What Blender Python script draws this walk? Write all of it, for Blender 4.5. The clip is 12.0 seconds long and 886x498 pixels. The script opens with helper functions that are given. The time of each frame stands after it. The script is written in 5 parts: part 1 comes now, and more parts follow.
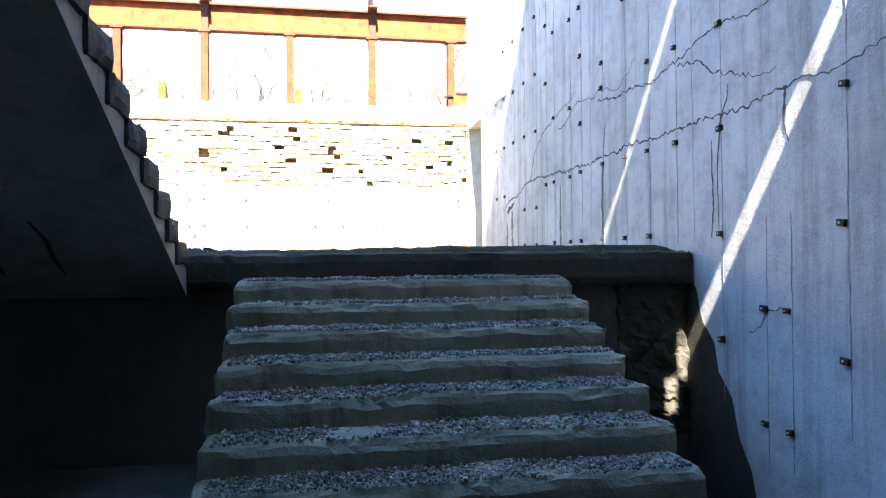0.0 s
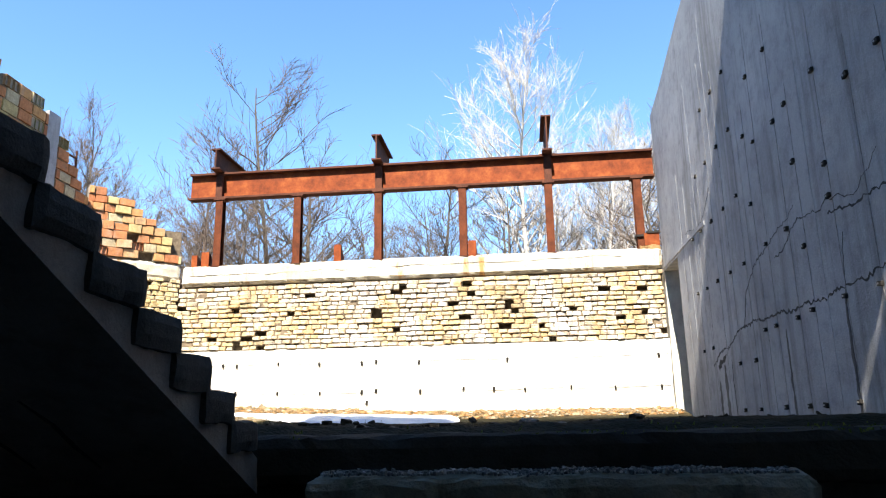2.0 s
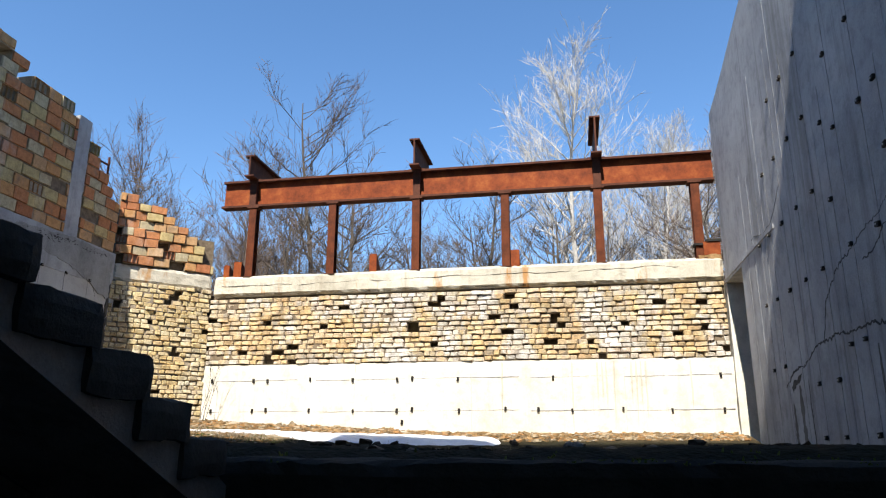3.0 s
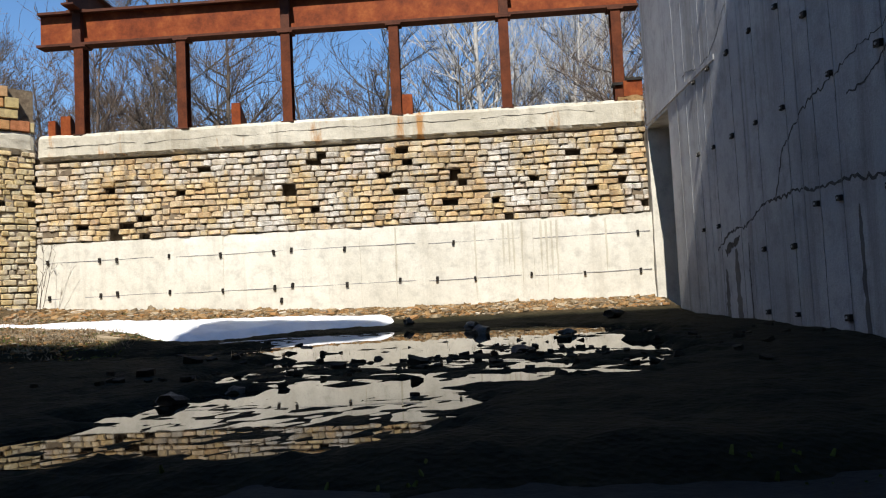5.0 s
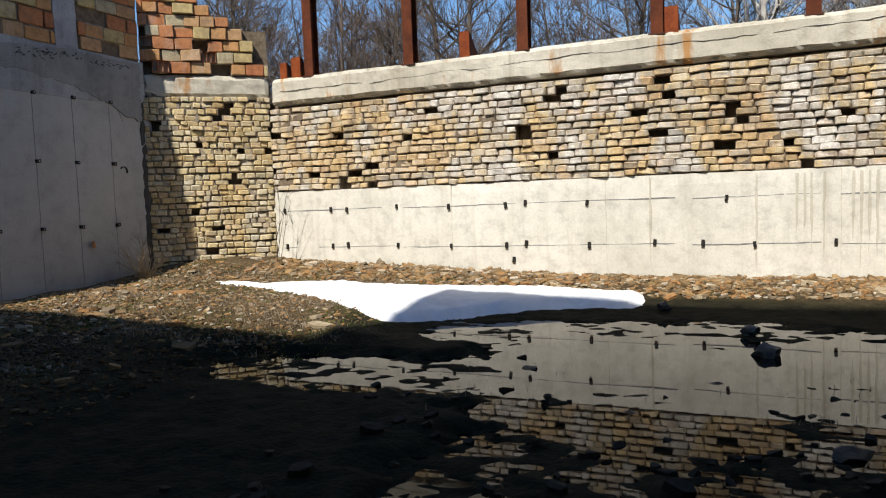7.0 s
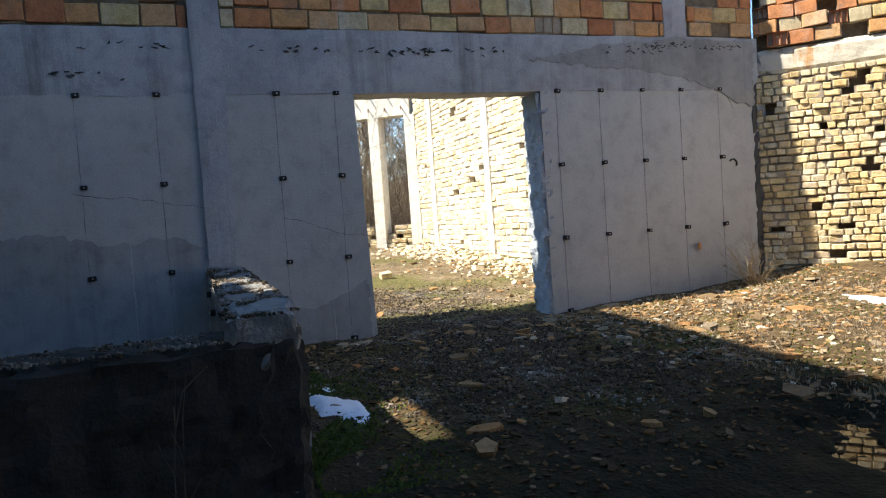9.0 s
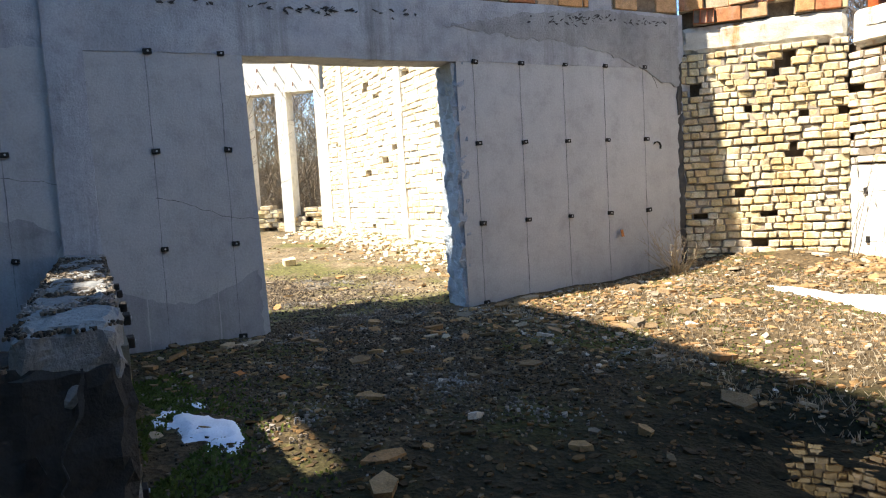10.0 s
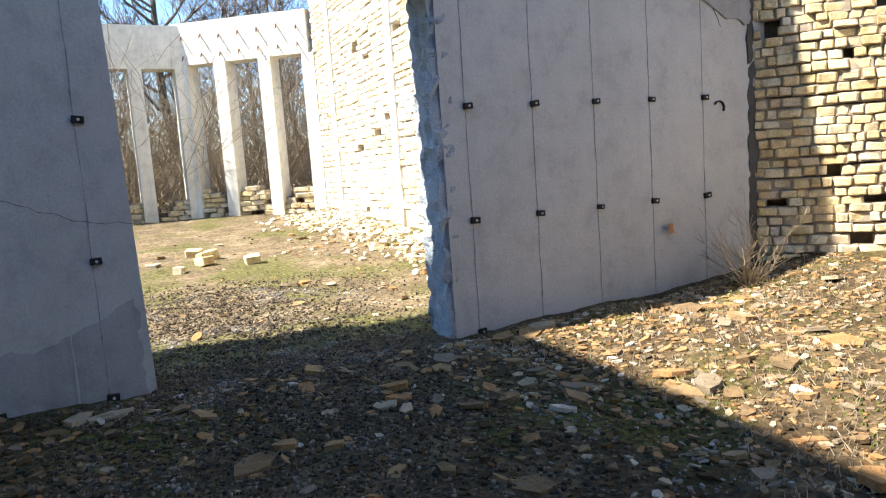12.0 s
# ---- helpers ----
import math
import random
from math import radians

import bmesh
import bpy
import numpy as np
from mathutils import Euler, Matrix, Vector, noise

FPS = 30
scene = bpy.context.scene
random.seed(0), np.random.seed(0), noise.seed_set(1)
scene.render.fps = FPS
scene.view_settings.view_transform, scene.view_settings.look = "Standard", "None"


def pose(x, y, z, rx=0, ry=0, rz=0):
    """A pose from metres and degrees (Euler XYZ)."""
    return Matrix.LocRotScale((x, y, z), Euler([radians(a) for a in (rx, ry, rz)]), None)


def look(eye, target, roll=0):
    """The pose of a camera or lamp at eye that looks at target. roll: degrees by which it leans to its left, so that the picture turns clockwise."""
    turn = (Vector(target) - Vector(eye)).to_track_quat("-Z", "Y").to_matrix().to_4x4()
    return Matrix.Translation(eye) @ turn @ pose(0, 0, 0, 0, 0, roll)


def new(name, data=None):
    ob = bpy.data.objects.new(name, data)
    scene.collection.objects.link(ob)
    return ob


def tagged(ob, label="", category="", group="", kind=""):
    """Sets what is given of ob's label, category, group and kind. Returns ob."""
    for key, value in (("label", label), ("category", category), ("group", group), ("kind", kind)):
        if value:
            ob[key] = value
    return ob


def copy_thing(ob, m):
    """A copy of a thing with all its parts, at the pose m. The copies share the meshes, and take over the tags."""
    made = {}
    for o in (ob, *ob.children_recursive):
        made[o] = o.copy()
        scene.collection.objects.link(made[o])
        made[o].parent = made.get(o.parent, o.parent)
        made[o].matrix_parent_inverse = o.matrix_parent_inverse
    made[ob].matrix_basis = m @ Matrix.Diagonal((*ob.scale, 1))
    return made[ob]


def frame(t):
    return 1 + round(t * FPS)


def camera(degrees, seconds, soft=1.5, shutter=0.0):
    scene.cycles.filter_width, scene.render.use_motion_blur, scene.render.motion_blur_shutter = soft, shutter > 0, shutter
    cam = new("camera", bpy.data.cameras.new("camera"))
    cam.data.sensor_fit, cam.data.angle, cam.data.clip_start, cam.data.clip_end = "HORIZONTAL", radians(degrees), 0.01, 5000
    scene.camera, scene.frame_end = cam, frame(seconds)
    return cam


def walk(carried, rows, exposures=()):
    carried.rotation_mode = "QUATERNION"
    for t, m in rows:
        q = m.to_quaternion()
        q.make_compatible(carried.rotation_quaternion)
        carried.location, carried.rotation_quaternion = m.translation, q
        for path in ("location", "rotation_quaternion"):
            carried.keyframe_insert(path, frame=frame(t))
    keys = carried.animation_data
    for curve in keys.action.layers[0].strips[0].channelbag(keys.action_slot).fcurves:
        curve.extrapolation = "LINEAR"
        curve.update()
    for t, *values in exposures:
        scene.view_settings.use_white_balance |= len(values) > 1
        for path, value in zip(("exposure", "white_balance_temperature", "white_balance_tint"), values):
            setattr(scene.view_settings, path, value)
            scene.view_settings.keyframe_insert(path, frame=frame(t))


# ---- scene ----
cam = camera(64.0, 12.0, soft=1.15)
PATH = [
    (0, (-0.012, 0.318, -0.057), (0.345, 2.285, -0.03), -0.5),
    (0.5, (0.194, 0.738, -0.018), (0.299, 2.731, 0.11), 0.2),
    (1, (0.263, 1.123, -0.008), (0.241, 3.113, 0.193), 0.7),
    (1.5, (0.373, 1.517, 0.017), (0.303, 3.486, 0.365), -1.4),
    (2, (0.592, 1.884, 0.062), (0.38, 3.816, 0.536), -1.0),
    (2.5, (0.671, 2.236, 0.036), (0.348, 4.138, 0.563), 0.0),
    (2.7, (0.664, 2.447, 0.042), (0.316, 4.343, 0.574), 0.1),
    (4.3, (0.794, 3.985, 0.309), (0.439, 5.93, 0.614), -0.2),
    (4.5, (0.781, 4.19, 0.363), (0.492, 6.162, 0.532), -0.2),
    (5, (0.75, 4.613, 0.492), (0.635, 6.606, 0.604), -2.8),
    (5.5, (0.668, 5.046, 0.688), (0.449, 7.033, 0.618), -3.2),
    (6, (0.562, 5.481, 0.91), (0.394, 7.472, 0.814), -1.2),
    (6.5, (0.521, 5.875, 1.044), (0.091, 7.826, 0.963), -2.1),
    (7, (0.568, 6.208, 1.293), (-0.231, 8.036, 1.153), -2.1),
    (7.5, (0.371, 6.513, 1.448), (-0.893, 8.046, 1.217), -3.3),
    (7.7, (0.298, 6.591, 1.455), (-1.087, 8.013, 1.213), -2.9),
    (9.3, (-0.469, 7.202, 1.477), (-2.371, 7.815, 1.396), -4.2),
    (9.5, (-0.613, 7.261, 1.462), (-2.454, 8.033, 1.346), -2.6),
    (10, (-0.974, 7.502, 1.463), (-2.767, 8.375, 1.302), -3.3),
    (10.5, (-1.528, 7.732, 1.455), (-3.323, 8.606, 1.338), -5.4),
    (11, (-1.934, 8.117, 1.464), (-3.607, 9.197, 1.28), -4.3),
    (11.5, (-2.36, 8.493, 1.499), (-4.173, 9.313, 1.295), -6.9),
    (12, (-2.839, 8.83, 1.533), (-4.654, 9.635, 1.298), -4.1),
]
EXPOSURES = [(0.0, 4.2, 7200, 10), (0.5, 4.0, 7150, 10), (0.9, 3.55, 7000, 10), (1.2, 3.05, 6900, 10), (1.6, 2.4, 6800, 10), (2.0, 1.8, 6750, 10), (2.5, 1.4, 6700, 10),
             (2.7, 1.25, 6650, 10), (4.3, 0.75, 6500, 10), (5.0, 0.6, 6500, 10), (6.5, 0.55, 6500, 10), (7.7, 0.36, 6550, 10), (9.3, 1.75, 6850, 10), (10.5, 1.95, 6750, 10), (12.0, 1.95, 6650, 10)]
walk(cam, [(t, look(eye, target, roll)) for t, eye, target, roll in PATH], EXPOSURES)


# ---- light ----
SUN_DIR = Vector((0.105, 1.0, -1.28)).normalized()      # the way the sunlight travels
world = bpy.data.worlds.new("sky")
scene.world = world
world.use_nodes = True
wt = world.node_tree
sky = wt.nodes.new("ShaderNodeTexSky")
sky.sky_type = "NISHITA"
sky.sun_disc = False
sky.sun_elevation, sky.sun_rotation = radians(51.8), radians(186)
sky.air_density, sky.dust_density, sky.ozone_density = 1.0, 0.05, 3.5
tone = wt.nodes.new("ShaderNodeHueSaturation")
tone.inputs["Saturation"].default_value = 1.14
wt.links.new(sky.outputs[0], tone.inputs["Color"])
wt.links.new(tone.outputs[0], wt.nodes["Background"].inputs[0])
wt.nodes["Background"].inputs[1].default_value = 0.11
sun = new("sun", bpy.data.lights.new("sun", "SUN"))
sun.data.energy, sun.data.angle, sun.data.color = 5.0, radians(0.5), (1.0, 0.95, 0.87)
sun.matrix_world = look((0, 0, 40), Vector((0, 0, 40)) + SUN_DIR)


# ---- materials ----
def material(name, rough=0.9, metal=0.0):
    m = bpy.data.materials.new(name)
    m.use_nodes = True
    n = m.node_tree
    b = n.nodes["Principled BSDF"]
    b.inputs["Roughness"].default_value, b.inputs["Metallic"].default_value = rough, metal
    b.inputs["Specular IOR Level"].default_value = 0.12 if rough > 0.8 else 0.3
    return m, n, b


def where(n, stretch=(1, 1, 1), local=False):
    if local:
        src = n.nodes.new("ShaderNodeTexCoord").outputs["Object"]
    else:
        src = n.nodes.new("ShaderNodeNewGeometry").outputs["Position"]
    mp = n.nodes.new("ShaderNodeMapping")
    mp.inputs["Scale"].default_value = stretch
    n.links.new(src, mp.inputs["Vector"])
    return mp.outputs["Vector"]


def grain(n, vec, scale, detail=6.0, rough=0.6):
    t = n.nodes.new("ShaderNodeTexNoise")
    t.inputs["Scale"].default_value, t.inputs["Detail"].default_value, t.inputs["Roughness"].default_value = scale, detail, rough
    n.links.new(vec, t.inputs["Vector"])
    return t.outputs["Fac"]


def ramp(n, fac, stops, step=False):
    r = n.nodes.new("ShaderNodeValToRGB")
    el = r.color_ramp.elements
    r.color_ramp.interpolation = "CONSTANT" if step else "LINEAR"
    while len(el) < len(stops):
        el.new(0.5)
    for e, (p, c) in zip(el, stops):
        e.position = p
        e.color = (*c, 1) if len(c) == 3 else c
    n.links.new(fac, r.inputs["Fac"])
    return r.outputs["Color"]


def blend(n, fac, a, b, kind="MIX"):
    x = n.nodes.new("ShaderNodeMix")
    x.data_type, x.blend_type = "RGBA", kind
    for sock, v in ((x.inputs[0], fac), (x.inputs[6], a), (x.inputs[7], b)):
        if hasattr(v, "is_linked"):
            n.links.new(v, sock)
        elif isinstance(v, tuple):
            sock.default_value = (*v, 1)
        else:
            sock.default_value = v
    return x.outputs[2]


def relief(n, b, heights, strength=0.5, distance=0.02):
    last = None
    for h, s in heights:
        bp = n.nodes.new("ShaderNodeBump")
        bp.inputs["Strength"].default_value, bp.inputs["Distance"].default_value = strength * s, distance
        n.links.new(h, bp.inputs["Height"])
        if last:
            n.links.new(last, bp.inputs["Normal"])
        last = bp.outputs["Normal"]
    n.links.new(last, b.inputs["Normal"])


def concrete(name, dark, light, stain=(0.2, 0.19, 0.17), streaks=0.5, bump=0.5, rust=0.0, mottle=0.75):
    m, n, b = material(name, 0.92)
    p = where(n)
    big, mid, fine = grain(n, p, 0.55, 5), grain(n, p, 5.0, 8, 0.65), grain(n, p, 55.0, 4)
    c = ramp(n, big, [(0.3, dark), (0.7, light)])
    c = blend(n, mottle, c, ramp(n, mid, [(0.25, (0.55, 0.55, 0.55)), (0.5, (0.95, 0.95, 0.95)), (0.8, (1.1, 1.1, 1.1))]), "MULTIPLY")
    run = grain(n, where(n, (3.5, 3.5, 0.22)), 1.0, 6, 0.7)
    c = blend(n, ramp(n, run, [(0.52, (0, 0, 0)), (0.72, (streaks,) * 3)]), c, stain)
    c = blend(n, ramp(n, grain(n, p, 1.7, 7, 0.7), [(0.58, (0, 0, 0)), (0.8, (0.45 * streaks,) * 3)]), c, stain)
    if rust:
        c = blend(n, ramp(n, grain(n, where(n, (2.2, 2.2, 0.5)), 1.0, 7, 0.7), [(0.57, (0, 0, 0)), (0.66, (rust,) * 3)]), c, (0.42, 0.22, 0.08))
    n.links.new(blend(n, 0.35, c, ramp(n, fine, [(0.3, (0.7,) * 3), (0.7, (1.15,) * 3)]), "MULTIPLY"), b.inputs["Base Color"])
    relief(n, b, [(mid, 1.0), (fine, 0.5)], bump, 0.015)
    return m


def pieces(name, stops, island=False, spots=(0.12, 0.1, 0.07), bump=0.7, rough=0.93, region=None, lime=0.5):
    """Stones or bricks, each with a tint of its own; region: tints that whole stretches of a wall share."""
    m, n, b = material(name, rough)
    if island:
        r = n.nodes.new("ShaderNodeNewGeometry").outputs["Random Per Island"]
    else:
        r = n.nodes.new("ShaderNodeObjectInfo").outputs["Random"]
    p = where(n)
    c = ramp(n, r, stops, True)
    if region:
        c = blend(n, 0.6, c, ramp(n, grain(n, where(n, (1, 1, 0.6)), 1.8, 6, 0.7), region))
    mid, fine = grain(n, p, 11.0, 7, 0.7), grain(n, p, 70.0, 4)
    c = blend(n, 0.8, c, ramp(n, mid, [(0.25, (0.5, 0.47, 0.42)), (0.55, (1.0, 1.0, 1.0)), (0.8, (1.2, 1.2, 1.2))]), "MULTIPLY")
    c = blend(n, ramp(n, grain(n, where(n, (1, 1, 0.4)), 1.3, 5, 0.65), [(0.54, (0, 0, 0)), (0.68, (lime,) * 3)]), c, (0.55, 0.53, 0.49))
    c = blend(n, ramp(n, grain(n, p, 3.2, 8, 0.75), [(0.54, (0, 0, 0)), (0.70, (0.75,) * 3)]), c, spots)
    n.links.new(blend(n, 0.65, c, ramp(n, fine, [(0.3, (0.6,) * 3), (0.7, (1.2,) * 3)]), "MULTIPLY"), b.inputs["Base Color"])
    relief(n, b, [(mid, 1.0), (fine, 0.6)], bump, 0.02)
    return m


CON_RIGHT = concrete("grey_cast_concrete", (0.28, 0.285, 0.30), (0.46, 0.465, 0.47), (0.15, 0.148, 0.14), 0.75, 0.8)
CON_RIGHT_DAMP_SHADE = concrete("damp_and_shade_grey_concrete", (0.25, 0.25, 0.255), (0.37, 0.37, 0.365), (0.14, 0.14, 0.14), 0.4, 0.4)
CON_LEFT = concrete("smooth_cast_concrete", (0.375, 0.37, 0.36), (0.455, 0.45, 0.43), (0.28, 0.275, 0.265), 0.25, 0.35, 0.0, 0.48)
CON_PALE = concrete("pale_sunbleached_concrete", (0.58, 0.555, 0.475), (0.74, 0.71, 0.63), (0.45, 0.42, 0.35), 0.65, 0.3)
CON_GRIMY = concrete("grimy_pale_concrete", (0.46, 0.425, 0.34), (0.62, 0.585, 0.49), (0.34, 0.31, 0.25), 0.6, 0.4)
CON_BEAM = concrete("weathered_beam_concrete", (0.44, 0.405, 0.32), (0.63, 0.59, 0.49), (0.29, 0.25, 0.18), 0.6, 0.9, 0.95)
CON_ROUGH = concrete("rough_broken_concrete", (0.15, 0.15, 0.145), (0.31, 0.31, 0.29), (0.07, 0.07, 0.06), 0.5, 1.4)
CON_STAIR = concrete("damp_mossy_stair_concrete", (0.11, 0.105, 0.078), (0.33, 0.315, 0.25), (0.055, 0.06, 0.028), 0.9, 1.4)
# dark tone that puts shade into cellar, passage and upper steps; also corner stain
CON_STAIN_SHADE = concrete("stain_and_shade_concrete", (0.05, 0.048, 0.044), (0.11, 0.105, 0.095), (0.03, 0.03, 0.026), 0.4, 0.9)
# near-black tone: sooty concrete, and painted shade at the high wall's foot
CON_BLACK = concrete("soot_and_shade_black_concrete", (0.022, 0.021, 0.019), (0.060, 0.056, 0.048), (0.015, 0.017, 0.010), 0.4, 0.9)
# lighter, warmer tone puts bounced light into the flight's underside
CON_FLIGHT = concrete("lit_underside_concrete", (0.27, 0.22, 0.18), (0.42, 0.355, 0.295), (0.16, 0.13, 0.10), 0.5, 0.8)
# dark tone for damp runs, and for shaded hall and passage surfaces
CON_DARK = concrete("damp_and_shade_concrete", (0.09, 0.085, 0.08), (0.17, 0.165, 0.155), (0.05, 0.05, 0.045), 0.4, 0.6)
STONE_STOPS = [(0.0, (0.58, 0.44, 0.25)), (0.14, (0.55, 0.47, 0.35)), (0.3, (0.64, 0.50, 0.28)), (0.44, (0.62, 0.55, 0.44)), (0.58, (0.48, 0.38, 0.26)),
               (0.68, (0.62, 0.42, 0.26)), (0.76, (0.68, 0.62, 0.53)), (0.88, (0.55, 0.49, 0.40))]
WALL_REGION = [(0.36, (0.30, 0.26, 0.20)), (0.42, (0.60, 0.40, 0.19)), (0.49, (0.68, 0.53, 0.29)), (0.54, (0.54, 0.50, 0.43)), (0.61, (0.78, 0.76, 0.72))]
STONE = pieces("yellow_grey_stone", STONE_STOPS, False, (0.2, 0.17, 0.13), 0.9, 0.93, WALL_REGION)
STONE_JOINED = pieces("yellow_grey_stone_joined", STONE_STOPS, True, (0.2, 0.17, 0.13), 0.9, 0.93, WALL_REGION)
YELLOW_STOPS = [(0.0, (0.588, 0.456, 0.240)), (0.2, (0.620, 0.516, 0.276)), (0.4, (0.540, 0.456, 0.324)), (0.55, (0.612, 0.456, 0.204)), (0.7, (0.492, 0.336, 0.192)), (0.82, (0.620, 0.576, 0.420))]
YELLOW_REGION = [(0.36, (0.50, 0.33, 0.18)), (0.44, (0.66, 0.50, 0.26)), (0.54, (0.69, 0.58, 0.36)), (0.62, (0.70, 0.64, 0.51))]
YELLOW = pieces("ochre_stone", YELLOW_STOPS, False, (0.2, 0.16, 0.1), 0.6, 0.93, YELLOW_REGION)
YELLOW_JOINED = pieces("ochre_stone_joined", YELLOW_STOPS, True, (0.2, 0.16, 0.1), 0.6, 0.93, YELLOW_REGION)
ROOM_STONE = pieces("pale_ochre_stone_joined", [(0.0, (0.66, 0.54, 0.35)), (0.3, (0.70, 0.60, 0.43)), (0.6, (0.62, 0.49, 0.29)), (0.8, (0.72, 0.64, 0.50))], True, (0.3, 0.25, 0.18))
BRICK_STOPS = [(0.0, (0.50, 0.22, 0.10)), (0.25, (0.55, 0.30, 0.13)), (0.42, (0.52, 0.41, 0.20)), (0.58, (0.42, 0.17, 0.08)), (0.7, (0.50, 0.43, 0.28)), (0.85, (0.53, 0.33, 0.17))]
BRICK = pieces("orange_hollow_brick", BRICK_STOPS, False, (0.2, 0.16, 0.12), 0.4)
SLAB_STOPS = [(0.0, (0.20, 0.135, 0.07)), (0.25, (0.31, 0.195, 0.09)), (0.5, (0.21, 0.165, 0.11)), (0.66, (0.33, 0.18, 0.075)), (0.8, (0.40, 0.32, 0.21)), (0.95, (0.50, 0.44, 0.35))]
SLAB = pieces("flat_stone", SLAB_STOPS, False, (0.09, 0.07, 0.05), 0.6, lime=0.08)
SLAB_JOINED = pieces("flat_stone_joined", SLAB_STOPS, True, (0.09, 0.07, 0.05), 0.6, lime=0.08)
LITTER = pieces("brown_leaf_and_bark_litter", [(0.0, (0.07, 0.045, 0.022)), (0.4, (0.13, 0.075, 0.03)), (0.7, (0.05, 0.036, 0.02)), (0.9, (0.19, 0.13, 0.07))], True, (0.03, 0.025, 0.018), 0.5, lime=0.0)
GRIT = pieces("brown_grey_grit", [(0.0, (0.10, 0.078, 0.055)), (0.4, (0.165, 0.13, 0.095)), (0.7, (0.05, 0.04, 0.03)), (0.93, (0.26, 0.22, 0.17))], True, (0.07, 0.06, 0.05), 0.4)
GRAVEL = pieces("grey_gravel", [(0.0, (0.17, 0.17, 0.165)), (0.3, (0.27, 0.265, 0.25)), (0.6, (0.10, 0.10, 0.095)), (0.88, (0.42, 0.41, 0.39))], True, (0.1, 0.1, 0.09), 0.4)


def plain(name, stops, scale, rough=0.9, metal=0.0, bump=0.4):
    m, n, b = material(name, rough, metal)
    p = where(n)
    f = grain(n, p, scale, 8, 0.7)
    c = ramp(n, f, stops)
    c = blend(n, 0.5, c, ramp(n, grain(n, p, scale * 9, 4), [(0.3, (0.7,) * 3), (0.7, (1.2,) * 3)]), "MULTIPLY")
    b.inputs["Specular IOR Level"].default_value = 0.15 if rough > 0.6 else 0.5
    n.links.new(c, b.inputs["Base Color"])
    relief(n, b, [(f, 1.0)], bump, 0.01)
    return m


MORTAR = plain("crumbling_mortar", [(0.3, (0.09, 0.065, 0.045)), (0.7, (0.24, 0.19, 0.13))], 9.0)
BED = plain("pale_lime_mortar", [(0.3, (0.20, 0.16, 0.115)), (0.7, (0.40, 0.34, 0.26))], 9.0)
BED_PALE = plain("whitewashed_mortar", [(0.3, (0.44, 0.38, 0.28)), (0.7, (0.62, 0.55, 0.43))], 9.0)
RUST = plain("rusted_steel", [(0.3, (0.10, 0.022, 0.008)), (0.5, (0.20, 0.045, 0.012)), (0.7, (0.30, 0.085, 0.022))], 3.5, 0.65, 0.1)
RUST_POST = plain("brown_rusted_steel", [(0.3, (0.06, 0.018, 0.009)), (0.7, (0.15, 0.042, 0.016))], 5.0, 0.75, 0.1)
RUST_DARK = plain("dark_rusted_steel", [(0.3, (0.05, 0.02, 0.014)), (0.7, (0.12, 0.045, 0.025))], 6.0, 0.75, 0.15)
IRON = plain("blackened_iron", [(0.3, (0.015, 0.014, 0.013)), (0.7, (0.045, 0.04, 0.035))], 20.0, 0.7, 0.3)
WASHER = plain("grey_tie_hole", [(0.3, (0.3, 0.29, 0.28)), (0.7, (0.5, 0.49, 0.47))], 30.0)
CRACK = plain("dark_crack", [(0.3, (0.03, 0.03, 0.03)), (0.7, (0.09, 0.085, 0.08))], 20.0)
SEAM = plain("shutter_seam", [(0.35, (0.13, 0.13, 0.13)), (0.65, (0.32, 0.32, 0.32))], 14.0)
BARK = plain("grey_brown_bark", [(0.3, (0.05, 0.04, 0.03)), (0.7, (0.15, 0.125, 0.10))], 4.0)
BARK_PALE = plain("pale_poplar_bark", [(0.3, (0.34, 0.31, 0.27)), (0.7, (0.58, 0.55, 0.50))], 4.0)
TWIG = plain("reddish_brown_twigs", [(0.3, (0.08, 0.056, 0.042)), (0.7, (0.20, 0.15, 0.115))], 3.0)
DRY = plain("dry_weed_stalks", [(0.3, (0.22, 0.17, 0.11)), (0.7, (0.42, 0.35, 0.25))], 8.0)
MOSS = plain("green_moss", [(0.3, (0.05, 0.07, 0.014)), (0.7, (0.14, 0.16, 0.035))], 14.0, 1.0, 0.0, 0.8)
LEAF = plain("fallen_leaf", [(0.3, (0.28, 0.10, 0.03)), (0.7, (0.46, 0.20, 0.06))], 12.0)

snow_m, sn, sb = material("old_granular_snow", 0.55)
sp = where(sn)
sn.links.new(ramp(sn, grain(sn, sp, 5.0, 6), [(0.3, (0.72, 0.74, 0.77)), (0.6, (0.88, 0.89, 0.91))]), sb.inputs["Base Color"])
sb.inputs["Subsurface Weight"].default_value = 0.0
relief(sn, sb, [(grain(sn, sp, 30.0, 5), 1.0)], 0.35, 0.02)

water_m, wn, wb = material("still_puddle_water", 0.015)
wb.inputs["Base Color"].default_value = (0.012, 0.011, 0.008, 1)
wb.inputs["IOR"].default_value, wb.inputs["Specular IOR Level"].default_value = 1.23, 0.5
relief(wn, wb, [(grain(wn, where(wn), 2.5, 2), 1.0)], 0.02, 0.01)

